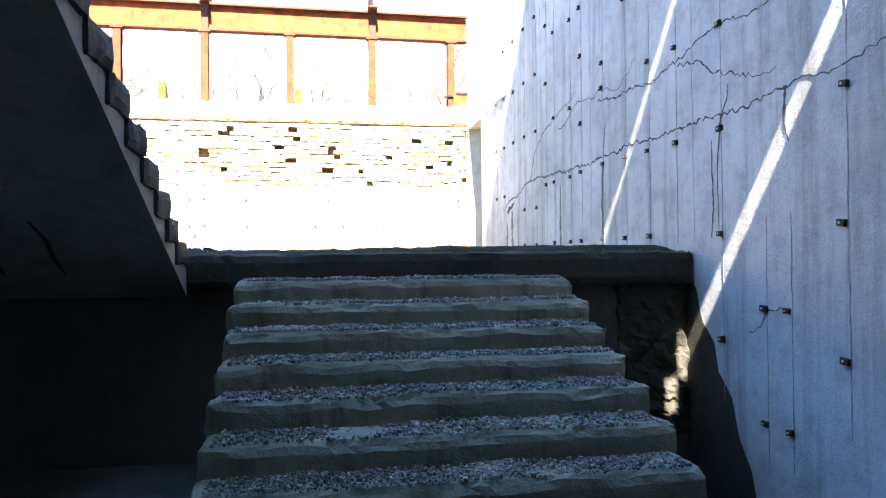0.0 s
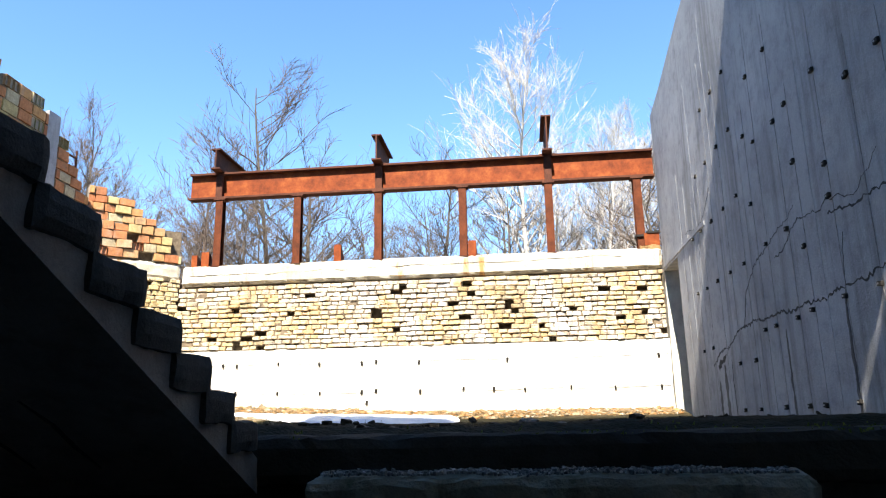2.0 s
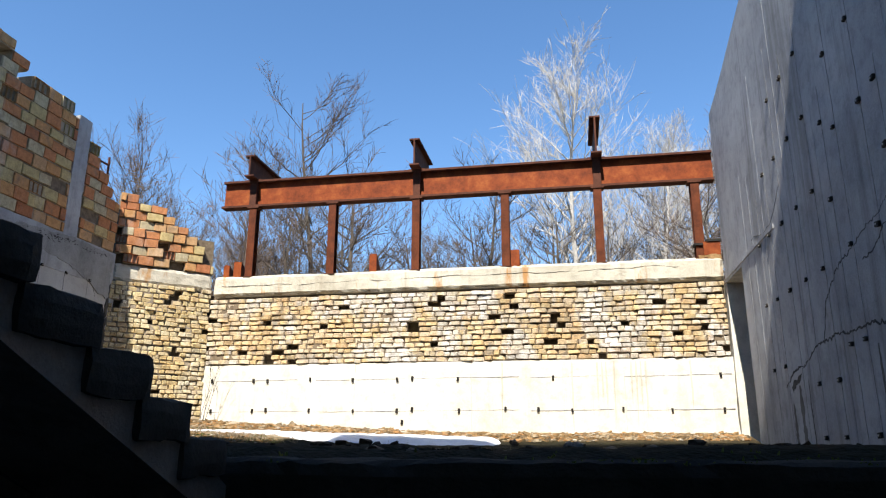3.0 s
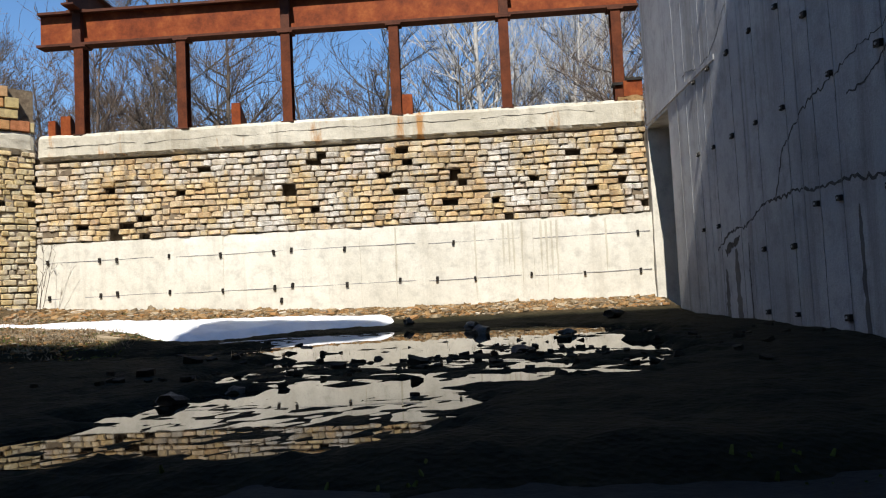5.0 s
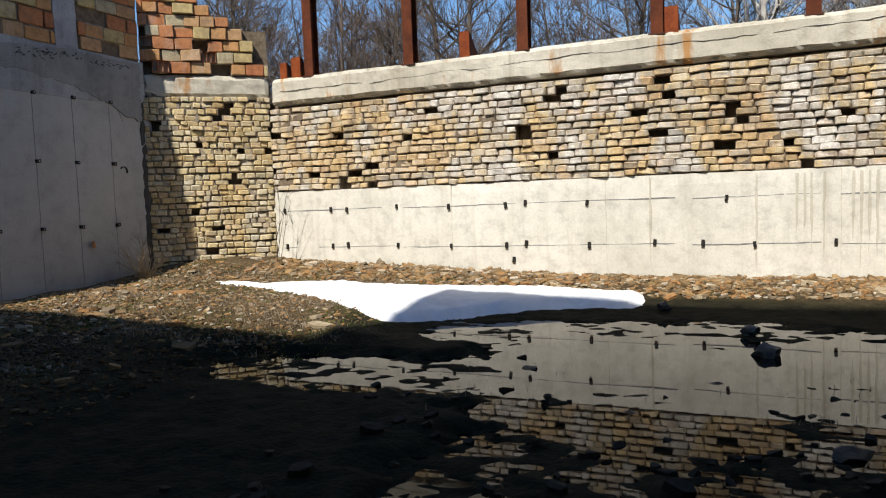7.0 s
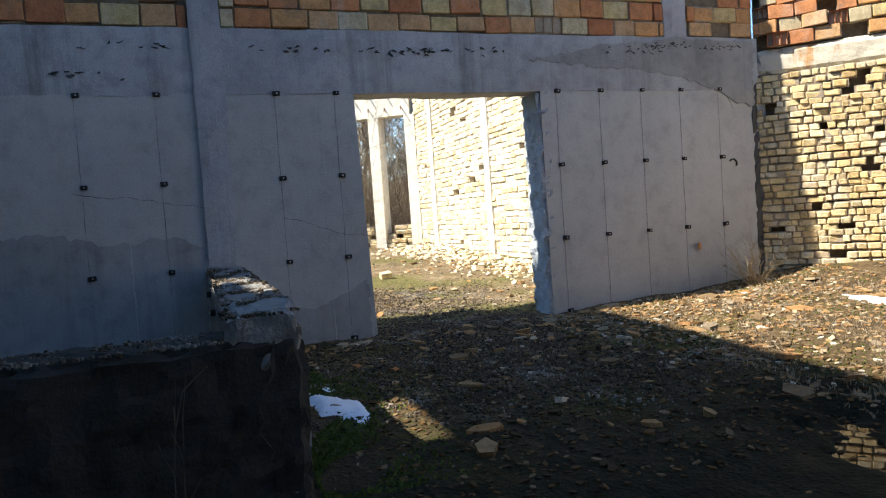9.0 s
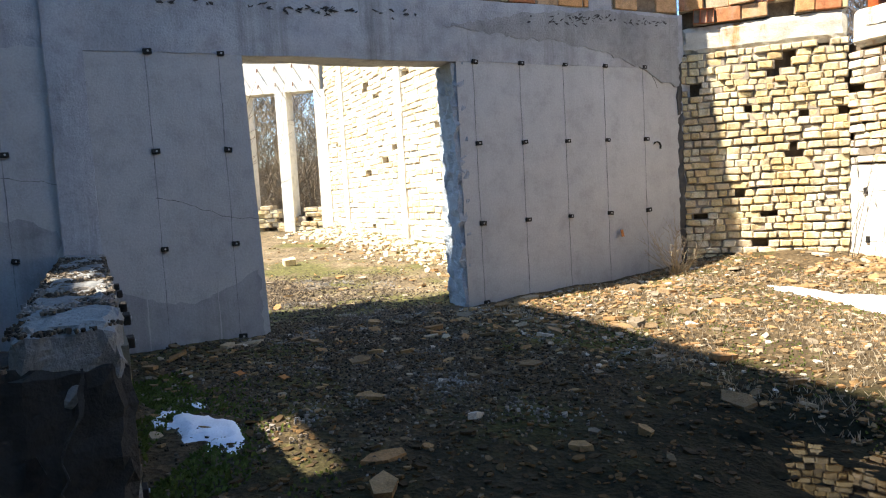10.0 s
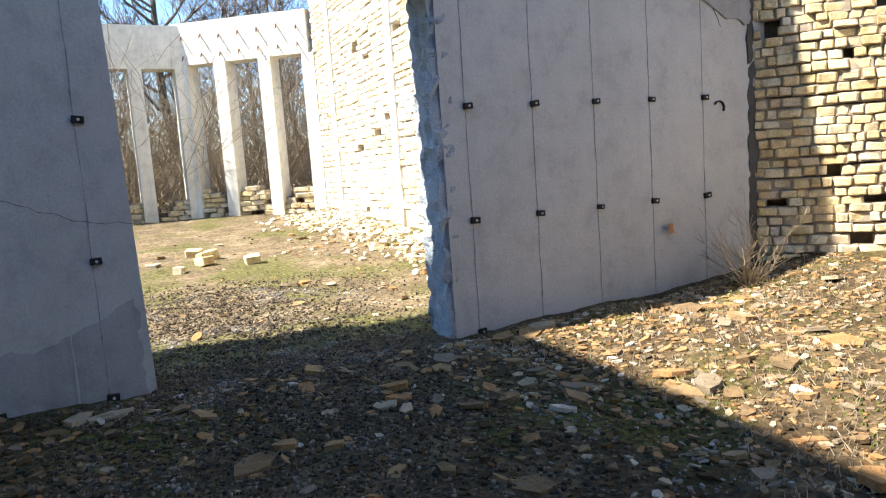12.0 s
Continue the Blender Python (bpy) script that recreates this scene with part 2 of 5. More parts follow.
def earth_material(name, soil, moss_from, moss, damp=True):
    """Earth with grit and moss; low-lying damp ground turns to mud, spread wider to paint in shade."""
    m, n, b = material(name, 0.95)
    p = where(n)
    c = ramp(n, grain(n, p, 2.3, 8, 0.7), [(0.3, soil[0]), (0.55, soil[1]), (0.75, soil[2])])
    c = blend(n, ramp(n, grain(n, p, 0.75, 6, 0.65), [(moss_from, (0, 0, 0)), (moss_from + 0.12, (0.85,) * 3)]), c, ramp(n, grain(n, p, 16.0, 6), [(0.3, moss[0]), (0.7, moss[1])]))
    grit = n.nodes.new("ShaderNodeTexVoronoi")
    grit.inputs["Scale"].default_value = 34.0
    n.links.new(p, grit.inputs["Vector"])
    c = blend(n, 0.75, c, ramp(n, grit.outputs["Color"], [(0.0, (0.35,) * 3), (0.5, (0.9,) * 3), (1.0, (1.8,) * 3)]), "MULTIPLY")
    if damp:
        sep, low = n.nodes.new("ShaderNodeSeparateXYZ"), n.nodes.new("ShaderNodeMapRange")
        n.links.new(p, sep.inputs[0])
        # range reaches above the wet mud, to darken the court floor where shade falls
        low.inputs[1].default_value, low.inputs[2].default_value = 0.17, 0.085
        n.links.new(sep.outputs["Z"], low.inputs[0])
        c = blend(n, low.outputs[0], c, ramp(n, grain(n, p, 7.0, 8), [(0.3, (0.009, 0.008, 0.004)), (0.7, (0.026, 0.023, 0.011))]))
    n.links.new(c, b.inputs["Base Color"])
    relief(n, b, [(grain(n, p, 9.0, 8, 0.7), 1.0), (grit.outputs["Distance"], 0.6)], 0.8, 0.025)
    return m


ground_m = earth_material("damp_shaded_earth_and_grit", ((0.042, 0.030, 0.016), (0.092, 0.064, 0.034), (0.19, 0.145, 0.083)), 0.51, ((0.034, 0.037, 0.008), (0.125, 0.112, 0.026)))
meadow_m = earth_material("mossy_room_ground", ((0.08, 0.06, 0.035), (0.16, 0.12, 0.07), (0.28, 0.225, 0.155)), 0.47, ((0.05, 0.055, 0.016), (0.125, 0.115, 0.036)), False)
wood_m = earth_material("leaf_strewn_wood_floor", ((0.10, 0.07, 0.04), (0.18, 0.125, 0.07), (0.26, 0.19, 0.11)), 0.66, ((0.06, 0.06, 0.02), (0.12, 0.11, 0.04)), False)


# ---- mesh helpers ----
def mesh_of(name, verts, faces, mat, smooth=False):
    me = bpy.data.meshes.new(name)
    me.from_pydata([tuple(v) for v in verts], [], faces)
    me.materials.append(mat)
    if smooth:
        me.polygons.foreach_set("use_smooth", [True] * len(me.polygons))
    me.update()
    return me


def part(name, bm, mat, parent, label=""):
    """One mesh object under a thing or under a part."""
    if isinstance(bm, bpy.types.Mesh):
        me = bm
    else:
        me = bpy.data.meshes.new(name)
        bm.to_mesh(me)
        bm.free()
        me.materials.append(mat)
    ob = new(name, me)
    ob.parent = parent
    if parent is not None:
        ob.matrix_parent_inverse = parent.matrix_basis.inverted()
    if label:
        ob["label"] = label
    return ob


def boxes(*spans):
    """A bmesh of boxes (x0, x1, y0, y1, z0, z1)."""
    bm = bmesh.new()
    for x0, x1, y0, y1, z0, z1 in spans:
        m = Matrix.Translation(((x0 + x1) / 2, (y0 + y1) / 2, (z0 + z1) / 2)) @ Matrix.Diagonal((x1 - x0, y1 - y0, z1 - z0, 1))
        bmesh.ops.create_cube(bm, size=1, matrix=m)
    return bm


def structure(name, bm, mat, label, category="wall"):
    return tagged(part(name, bm, mat, None), label, category, kind="structure")


def rough_data(x0, x1, y0, y1, z0, z1, res, amp, freq=3.0, seed=0, edge=0.0):
    """Verts and faces of a box with uneven faces and worn edges."""
    n = [max(1, int(round((b - a) / res))) for a, b in ((x0, x1), (y0, y1), (z0, z1))]
    lo, hi = (x0, y0, z0), (x1, y1, z1)
    index, verts, faces = {}, [], []

    def vert(i, j, k):
        key = (i, j, k)
        if key not in index:
            p = Vector([lo[a] + (hi[a] - lo[a]) * key[a] / n[a] for a in range(3)])
            d = noise.noise_vector(p * freq + Vector((seed * 7.1, seed * 3.3, seed))) * amp
            d += noise.noise_vector(p * freq * 3.7 + Vector((seed, 5, 9))) * amp * 0.45
            sides = [(-1 if key[a] == 0 else 1 if key[a] == n[a] else 0) for a in range(3)]
            if edge and sum(1 for q in sides if q) >= 2:
                w = edge * (0.35 + 1.3 * abs(noise.noise(p * freq * 1.3 + Vector((seed * 2, 1, 4)))))
                d -= Vector(sides) * w
            index[key] = len(verts)
            verts.append(p + d)
        return index[key]
    for a in range(3):
        u, v = (a + 1) % 3, (a + 2) % 3
        for end in (0, n[a]):
            for i in range(n[u]):
                for j in range(n[v]):
                    q = []
                    for di, dj in ((0, 0), (1, 0), (1, 1), (0, 1)):
                        key = [0, 0, 0]
                        key[a], key[u], key[v] = end, i + di, j + dj
                        q.append(vert(*key))
                    faces.append(q if end else q[::-1])
    return verts, faces


def rough_box(name, span, mat, res=0.12, amp=0.01, freq=3.0, seed=0, edge=0.0):
    v, f = rough_data(*span, res, amp, freq, seed, edge)
    return mesh_of(name, v, f, mat)


def prism(profile, axis, a0, a1):
    """A bmesh: the outline (two coordinates a point) in the plane across axis, drawn out from a0 to a1."""
    bm = bmesh.new()

    def at(p, a):
        return {"x": (a, p[0], p[1]), "y": (p[0], a, p[1]), "z": (p[0], p[1], a)}[axis]
    lo = [bm.verts.new(at(p, a0)) for p in profile]
    hi = [bm.verts.new(at(p, a1)) for p in profile]
    bm.faces.new(lo)
    bm.faces.new(hi[::-1])
    for i in range(len(profile)):
        j = (i + 1) % len(profile)
        bm.faces.new((lo[j], lo[i], hi[i], hi[j]))
    bmesh.ops.recalc_face_normals(bm, faces=bm.faces)
    return bm


def ribbon(points, widths, normal, lift=0.003, thick=0.004):
    """A thin raised strip along points on a wall."""
    nrm = Vector(normal)
    verts, faces = [], []
    for i, p in enumerate(points):
        d = (points[min(i + 1, len(points) - 1)] - points[max(i - 1, 0)]).normalized()
        s = d.cross(nrm).normalized() * widths[i] / 2
        verts += [p - s - nrm * 0.01, p - s + nrm * lift, p + s + nrm * lift, p + s - nrm * 0.01]
    for i in range(len(points) - 1):
        a, b = 4 * i, 4 * i + 4
        for k in range(3):
            faces.append((a + k, b + k, b + k + 1, a + k + 1))
    return verts, faces


def wander(start, steps, heading, jitter, rnd):
    """A jagged line in two coordinates that drifts about its heading."""
    out, a = [start], heading
    x, y = start
    for _ in range(steps * 2):
        a += rnd.gauss(0, 0.22 * jitter) - 0.12 * (a - heading)
        b = a + rnd.uniform(-0.75, 0.75) * jitter
        l = rnd.uniform(0.012, 0.05)
        x, y = x + math.cos(b) * l, y + math.sin(b) * l
        out.append((x, y))
    return out


def smooth(a, b, t):
    t = min(1.0, max(0.0, (t - a) / (b - a)))
    return t * t * (3 - 2 * t)


# ---- plan, in metres ----
YF, XR, XL = 15.41, 3.30, -7.64           # far wall, high wall beside the stair, wall with the gateway
LAND_Y, LAND_Z = 6.08, -0.005              # edge of the landing
CELLAR = -1.66

# ---- the high concrete wall beside the stair, with a doorway at its end ----
wall_right = structure("wall_east", prism([(-6, -2.6), (14.15, -2.6), (14.15, 2.75), (15.36, 2.75), (15.36, 5.9), (14.3, 6.05), (12.6, 6.4), (11.9, 6.5),
                                           (9.0, 6.9), (5.2, 7.3), (-6, 7.3)], "x", XR, XR + 0.42),
                       CON_RIGHT, "high grey cast-concrete wall with tie irons, seams and long cracks")


def form_tie(parent, base, normal, along, rnd, upright=False):
    """The cut end of a shutter tie: an iron plate with a pale hole, or a bare upright one."""
    w = rnd.uniform(0.044, 0.057)
    nrm, u, up = Vector(normal), Vector(along), Vector((0, 0, 1))
    r = Matrix((u, up, nrm)).transposed().to_4x4()
    bm = bmesh.new()
    bmesh.ops.create_cube(bm, size=1, matrix=Matrix.Diagonal((w * 0.75, w * 1.5, 0.030, 1) if upright else (w * 1.35, w * 0.85, 0.030, 1)))
    bmesh.ops.bevel(bm, geom=bm.edges[:], offset=0.004, segments=1, affect="EDGES")
    m = Matrix.Translation(Vector(base) + nrm * 0.012) @ r @ pose(0, 0, 0, 0, 0, rnd.uniform(-9, 9))
    bmesh.ops.transform(bm, matrix=m, verts=bm.verts)
    tie = part("tie_iron", bm, IRON, parent)
    if upright:
        return
    bm = bmesh.new()
    bmesh.ops.create_cone(bm, cap_ends=True, segments=8, radius1=w * 0.17, radius2=w * 0.17, depth=0.008, matrix=m @ Matrix.Translation((0.004, 0, 0.017)))
    part("pin_hole", bm, WASHER, tie)


def seam_strip(parent, a, b, normal, rnd, width=0.006, mat=None):
    """A vertical or level ridge left by the shuttering."""
    a, b = Vector(a), Vector(b)
    k = max(2, int((b - a).length / 0.12))
    pts = [a.lerp(b, i / k) + Vector([rnd.uniform(-0.004, 0.004) if abs(q) < 0.5 else 0 for q in normal]) for i in range(k + 1)]
    v, f = ribbon(pts, [width * rnd.uniform(0.3, 1.5) for _ in pts], normal)
    part("shutter_seam", mesh_of("shutter_seam", v, f, mat or SEAM), None, parent)


def crack_line(parent, pts2, plane, normal, rnd, width=0.016):
    pts = [plane(*p) for p in pts2]
    v, f = ribbon(pts, [0.6 * width * rnd.uniform(0.25, 1.5) * (1 - (i / len(pts)) ** 3) + 0.001 for i in range(len(pts))], normal, 0.0025)
    part("crack", mesh_of("crack", v, f, CRACK), None, parent)


rnd = random.Random(5)
for y, rows in ((4.28, (-0.73, 0.15, 1.03, 1.9)), (4.83, (-1.31, -0.45)), (5.11, (-1.31, -0.45)), (5.68, (-0.74, 0.13, 1.0, 1.87)), (6.41, (1.0, 1.89, 2.75)),
                (6.95, (0.15, 1.01, 1.91, 2.75)), (7.49, (0.15, 1.02, 2.75)), (8.10, (0.16, 1.03, 1.92, 2.21, 3.1)), (8.77, (0.15, 1.02, 1.63, 2.48, 3.1)),
                (9.15, (0.15, 1.0, 1.9, 3.06, 3.9)), (9.78, (0.15, 1.0, 1.9, 3.1, 3.9)), (10.12, (1.0, 2.46, 3.3)), (10.6, (0.14, 0.70, 1.86, 2.72, 3.6, 4.4)),
                (11.2, (0.14, 0.71, 1.87, 2.73, 3.6, 4.4)), (11.8, (1.88, 2.73, 3.6, 4.4)), (12.4, (1.02, 1.88, 2.75, 3.6)), (12.93, (1.02, 1.9, 2.75))):
    for z in rows:
        form_tie(wall_right, (XR, y + rnd.uniform(-0.02, 0.02), z), (-1, 0, 0), (0, 1, 0), rnd)
    seam_strip(wall_right, (XR, y - 0.03, max(rows[0] - 0.5, -1.6) if y < 6 else 0.05), (XR, y - 0.03, rows[-1] + rnd.uniform(0.2, 0.8)), (-1, 0, 0), rnd)
for y in (3.6, 6.1, 8.45, 10.35, 11.5, 12.65, 13.3, 13.7):
    seam_strip(wall_right, (XR, y, 0.1), (XR, y + 0.02, rnd.uniform(2.6, 5.8)), (-1, 0, 0), rnd, 0.012, CON_RIGHT)
on_right = lambda y, z: Vector((XR, y, z))
for start, steps, heading, jit, w in (((12.25, 0.72), 9, 2.7, 0.5, 0.13), ((5.7, 1.0), 6, 1.6, 0.5, 0.02), ((5.3, -0.65), 10, 2.7, 0.8, 0.012), ((8.1, 0.1), 22, 1.57, 0.35, 0.02),
                                      ((5.82, 0.1), 14, 1.57, 0.3, 0.024), ((11.6, 0.05), 12, 1.5, 0.3, 0.035), ((13.4, 2.95), 30, 2.9, 0.6, 0.01), ((9.6, 1.7), 44, 2.75, 0.8, 0.016)):
    crack_line(wall_right, wander(start, steps, heading, jit, rnd), on_right, (-1, 0, 0), rnd, w)


def through_points(corners, rnd, step=0.035, amp=0.022):
    """A jagged line that keeps to the corners given."""
    out = []
    for (a, b), (c, d) in zip(corners, corners[1:]):
        k = max(1, int(math.hypot(c - a, d - b) / step))
        for i in range(k):
            t = i / k
            y, z = a + (c - a) * t, b + (d - b) * t
            out.append((y, z + 0.06 * noise.noise(Vector((y * 1.7, z, 2.0))) + rnd.uniform(-amp, amp)))
    return out


for corners, w in (([(12.5, 0.80), (11.6, 0.98), (11.0, 1.15), (9.4, 1.09), (7.7, 1.11), (6.0, 1.12), (5.2, 1.10), (4.7, 1.16), (3.9, 1.18), (2.4, 1.3)], 0.034),
                   ([(8.2, 1.78), (6.9, 1.66), (6.4, 1.77), (5.9, 1.85), (5.1, 1.8), (4.2, 1.95)], 0.026), ([(6.35, 1.72), (6.0, 1.66), (5.8, 1.49), (5.2, 1.3), (4.9, 1.28)], 0.022),
                   ([(4.84, 1.16), (4.86, 0.9), (4.8, 0.72)], 0.05), ([(5.66, 1.10), (5.72, 0.7), (5.7, 0.1)], 0.022), ([(10.9, 1.14), (10.7, 1.5), (10.1, 1.8), (8.9, 2.1)], 0.02)):
    crack_line(wall_right, through_points(corners, rnd), on_right, (-1, 0, 0), rnd, w)

# shade in the gap beside the stairs, painted as a ragged black patch
part("damp_stain", prism([(6.24, -0.22), (6.08, -0.34), (5.98, -0.62), (5.8, -0.78), (5.74, -1.02), (5.55, -1.2), (5.46, -1.5), (5.3, -1.72), (5.22, -2.0), (4.9, -2.2), (4.8, -2.4), (6.24, -2.4)], "x", XR - 0.0025, XR + 0.05), CON_BLACK, wall_right, "black patch painted for shade at the foot of the wall")
part("ledge", rough_box("ledge", (XR - 0.022, XR + 0.1, 12.2, 15.34, 2.79, 2.86), CON_RIGHT, 0.06, 0.008, 5.0, 41, 0.008), None, wall_right, "level ridge of spilt concrete")
for y, top, w in ((12.28, 0.52, 0.10), (11.95, 0.72, 0.13), (9.55, 0.9, 0.05), (8.12, 1.0, 0.05)):
    pts = [Vector((XR, y + 0.012 * rnd.uniform(-1, 1), top * (1 - i / 14) + 0.03)) for i in range(15)]
    v, f = ribbon(pts, [w * rnd.uniform(0.6, 1.2) * min(1.0, 0.3 + i / 5) for i in range(15)], (-1, 0, 0), 0.002)
    part("damp_run", mesh_of("damp_run", v, f, CON_DARK), None, wall_right, "dark damp run down the concrete")
# a closed passage added behind the doorway; its dark colours stand for shade
structure("wall_passage", boxes((XR + 0.42, 9.4, 13.7, 14.0, -0.2, 3.2), (9.4, 9.7, 13.7, 16.0, -0.2, 3.2), (XR + 0.42, 9.4, 15.8, 16.0, -0.2, 3.2)), CON_STAIN_SHADE,
          "bare concrete passage walls behind the doorway, colour darkened for shade")
structure("ceiling_passage", boxes((XR + 0.42, 9.7, 13.7, 16.0, 3.2, 3.4)), CON_DARK, "added concrete ceiling that keeps daylight out of the passage", "ceiling")
structure("floor_passage", boxes((XR, 9.7, 13.7, 16.0, -0.3, 0.08)), CON_STAIN_SHADE, "concrete floor of the passage, colour darkened for shade", "floor")
structure("door_jamb", rough_box("door_jamb", (XR + 0.004, XR + 0.42, 15.36, 15.80, -0.1, 2.75), CON_PALE, 0.12, 0.006), None, "pale plastered jamb of the doorway", "door jamb")

# ---- the far wall: concrete foot, stone courses, beam ----
wall_far = structure("wall_north", boxes((-6.5, XR, YF + 0.16, YF + 0.52, 1.4, 2.9)), MORTAR, "sunlit wall of yellow and grey stone courses between concrete bands")
part("foot", rough_box("foot", (-6.36, XR, YF, YF + 0.52, -0.3, 1.5), CON_PALE, 0.14, 0.006, 1.5, 3, 0.012), None, wall_far, "pale cast-concrete foot with streaks and tie irons")
part("capping_beam", rough_box("capping_beam", (-6.28, XR, YF - 0.01, YF + 0.52, 2.83, 3.24), CON_BEAM, 0.06, 0.012, 4.5, 4, 0.045), None, wall_far, "weathered concrete beam with rust stains")
rnd = random.Random(11)
for x, z in [(x, 1.2) for x in (-6.12, -5.28, -5.0, -4.16, -3.34, -2.5, -2.22, -1.39, 0.29, 3.07)] + \
        [(x, 0.64) for x in (-6.1, -5.27, -5.0, -4.16, -3.32, -2.5, -2.22, -1.37, -0.55, 0.02, 0.6, 1.45, 2.25, 3.08)] + [(-2.4, 0.45)]:
    form_tie(wall_far, (x, YF, z + rnd.uniform(-0.02, 0.02)), (0, -1, 0), (1, 0, 0), rnd, True)
for z in (1.19, 0.62):
    for a, b in ((-6.2, -4.2), (-4.1, -0.3), (-0.1, 1.3), (1.5, 3.25)):
        seam_strip(wall_far, (a, YF, z), (b, YF, z + 0.02), (0, -1, 0), rnd, 0.010)
for x in (-3.3, -1.15, -0.6, 0.62, 1.5):
    seam_strip(wall_far, (x, YF, 0.2), (x, YF, 1.48), (0, -1, 0), rnd, 0.006, CON_BEAM)


def ragged(corners, step, amp, rnd):
    """An outline with uneven edges through the corners."""
    out = []
    for i, p in enumerate(corners):
        q = corners[(i + 1) % len(corners)]
        k = max(1, int(math.hypot(q[0] - p[0], q[1] - p[1]) / step))
        for j in range(k):
            t = j / k
            out.append((p[0] + (q[0] - p[0]) * t + rnd.uniform(-amp, amp), p[1] + (q[1] - p[1]) * t + rnd.uniform(-amp, amp)))
    return out


for a, b, z in ((-6.1, -2.6, 3.03), (-2.5, 0.7, 3.06), (0.8, 2.6, 3.08)):
    crack_line(wall_far, through_points([(a, z), (b, z + 0.02)], rnd, 0.06, 0.006), lambda x, h: Vector((x, YF - 0.013, h)), (0, -1, 0), rnd, 0.007)
for x in (1.05, 1.13, 1.20, 1.33, 1.62, 1.70, 1.78, 1.86, 0.62, -0.6, 2.6):
    part("drip_run", prism(ragged([(x - 0.014, 1.45), (x - 0.01, rnd.uniform(0.3, 0.8)), (x + 0.012, 0.9), (x + 0.016, 1.45)], 0.12, 0.007, rnd), "y", YF - 0.0085, YF + 0.02), CON_GRIMY, wall_far)


def piece_mesh(name, mat, seed, bev=0.10, jit=0.07, holes=False):
    """A unit block with worn corners, shared by many pieces."""
    r = random.Random(seed)
    bm = bmesh.new()
    bmesh.ops.create_cube(bm, size=1)
    for v in bm.verts:
        v.co += Vector([r.uniform(-jit, jit) for _ in range(3)])
    if holes:
        front = min(bm.faces, key=lambda f: f.calc_center_median().y)
        cut = bmesh.ops.subdivide_edges(bm, edges=[e for e in front.edges if abs((e.verts[0].co - e.verts[1].co).x) > 0.5], cuts=2)
        fs = [f for f in bm.faces if f.normal.y < -0.8]
        for f in fs:
            bmesh.ops.inset_individual(bm, faces=[f], thickness=0.06, depth=-0.3)
    else:
        bmesh.ops.bevel(bm, geom=bm.edges[:], offset=bev, segments=1, affect="EDGES")
    me = bpy.data.meshes.new(name)
    bm.to_mesh(me)
    bm.free()
    me.materials.append(mat)
    return me


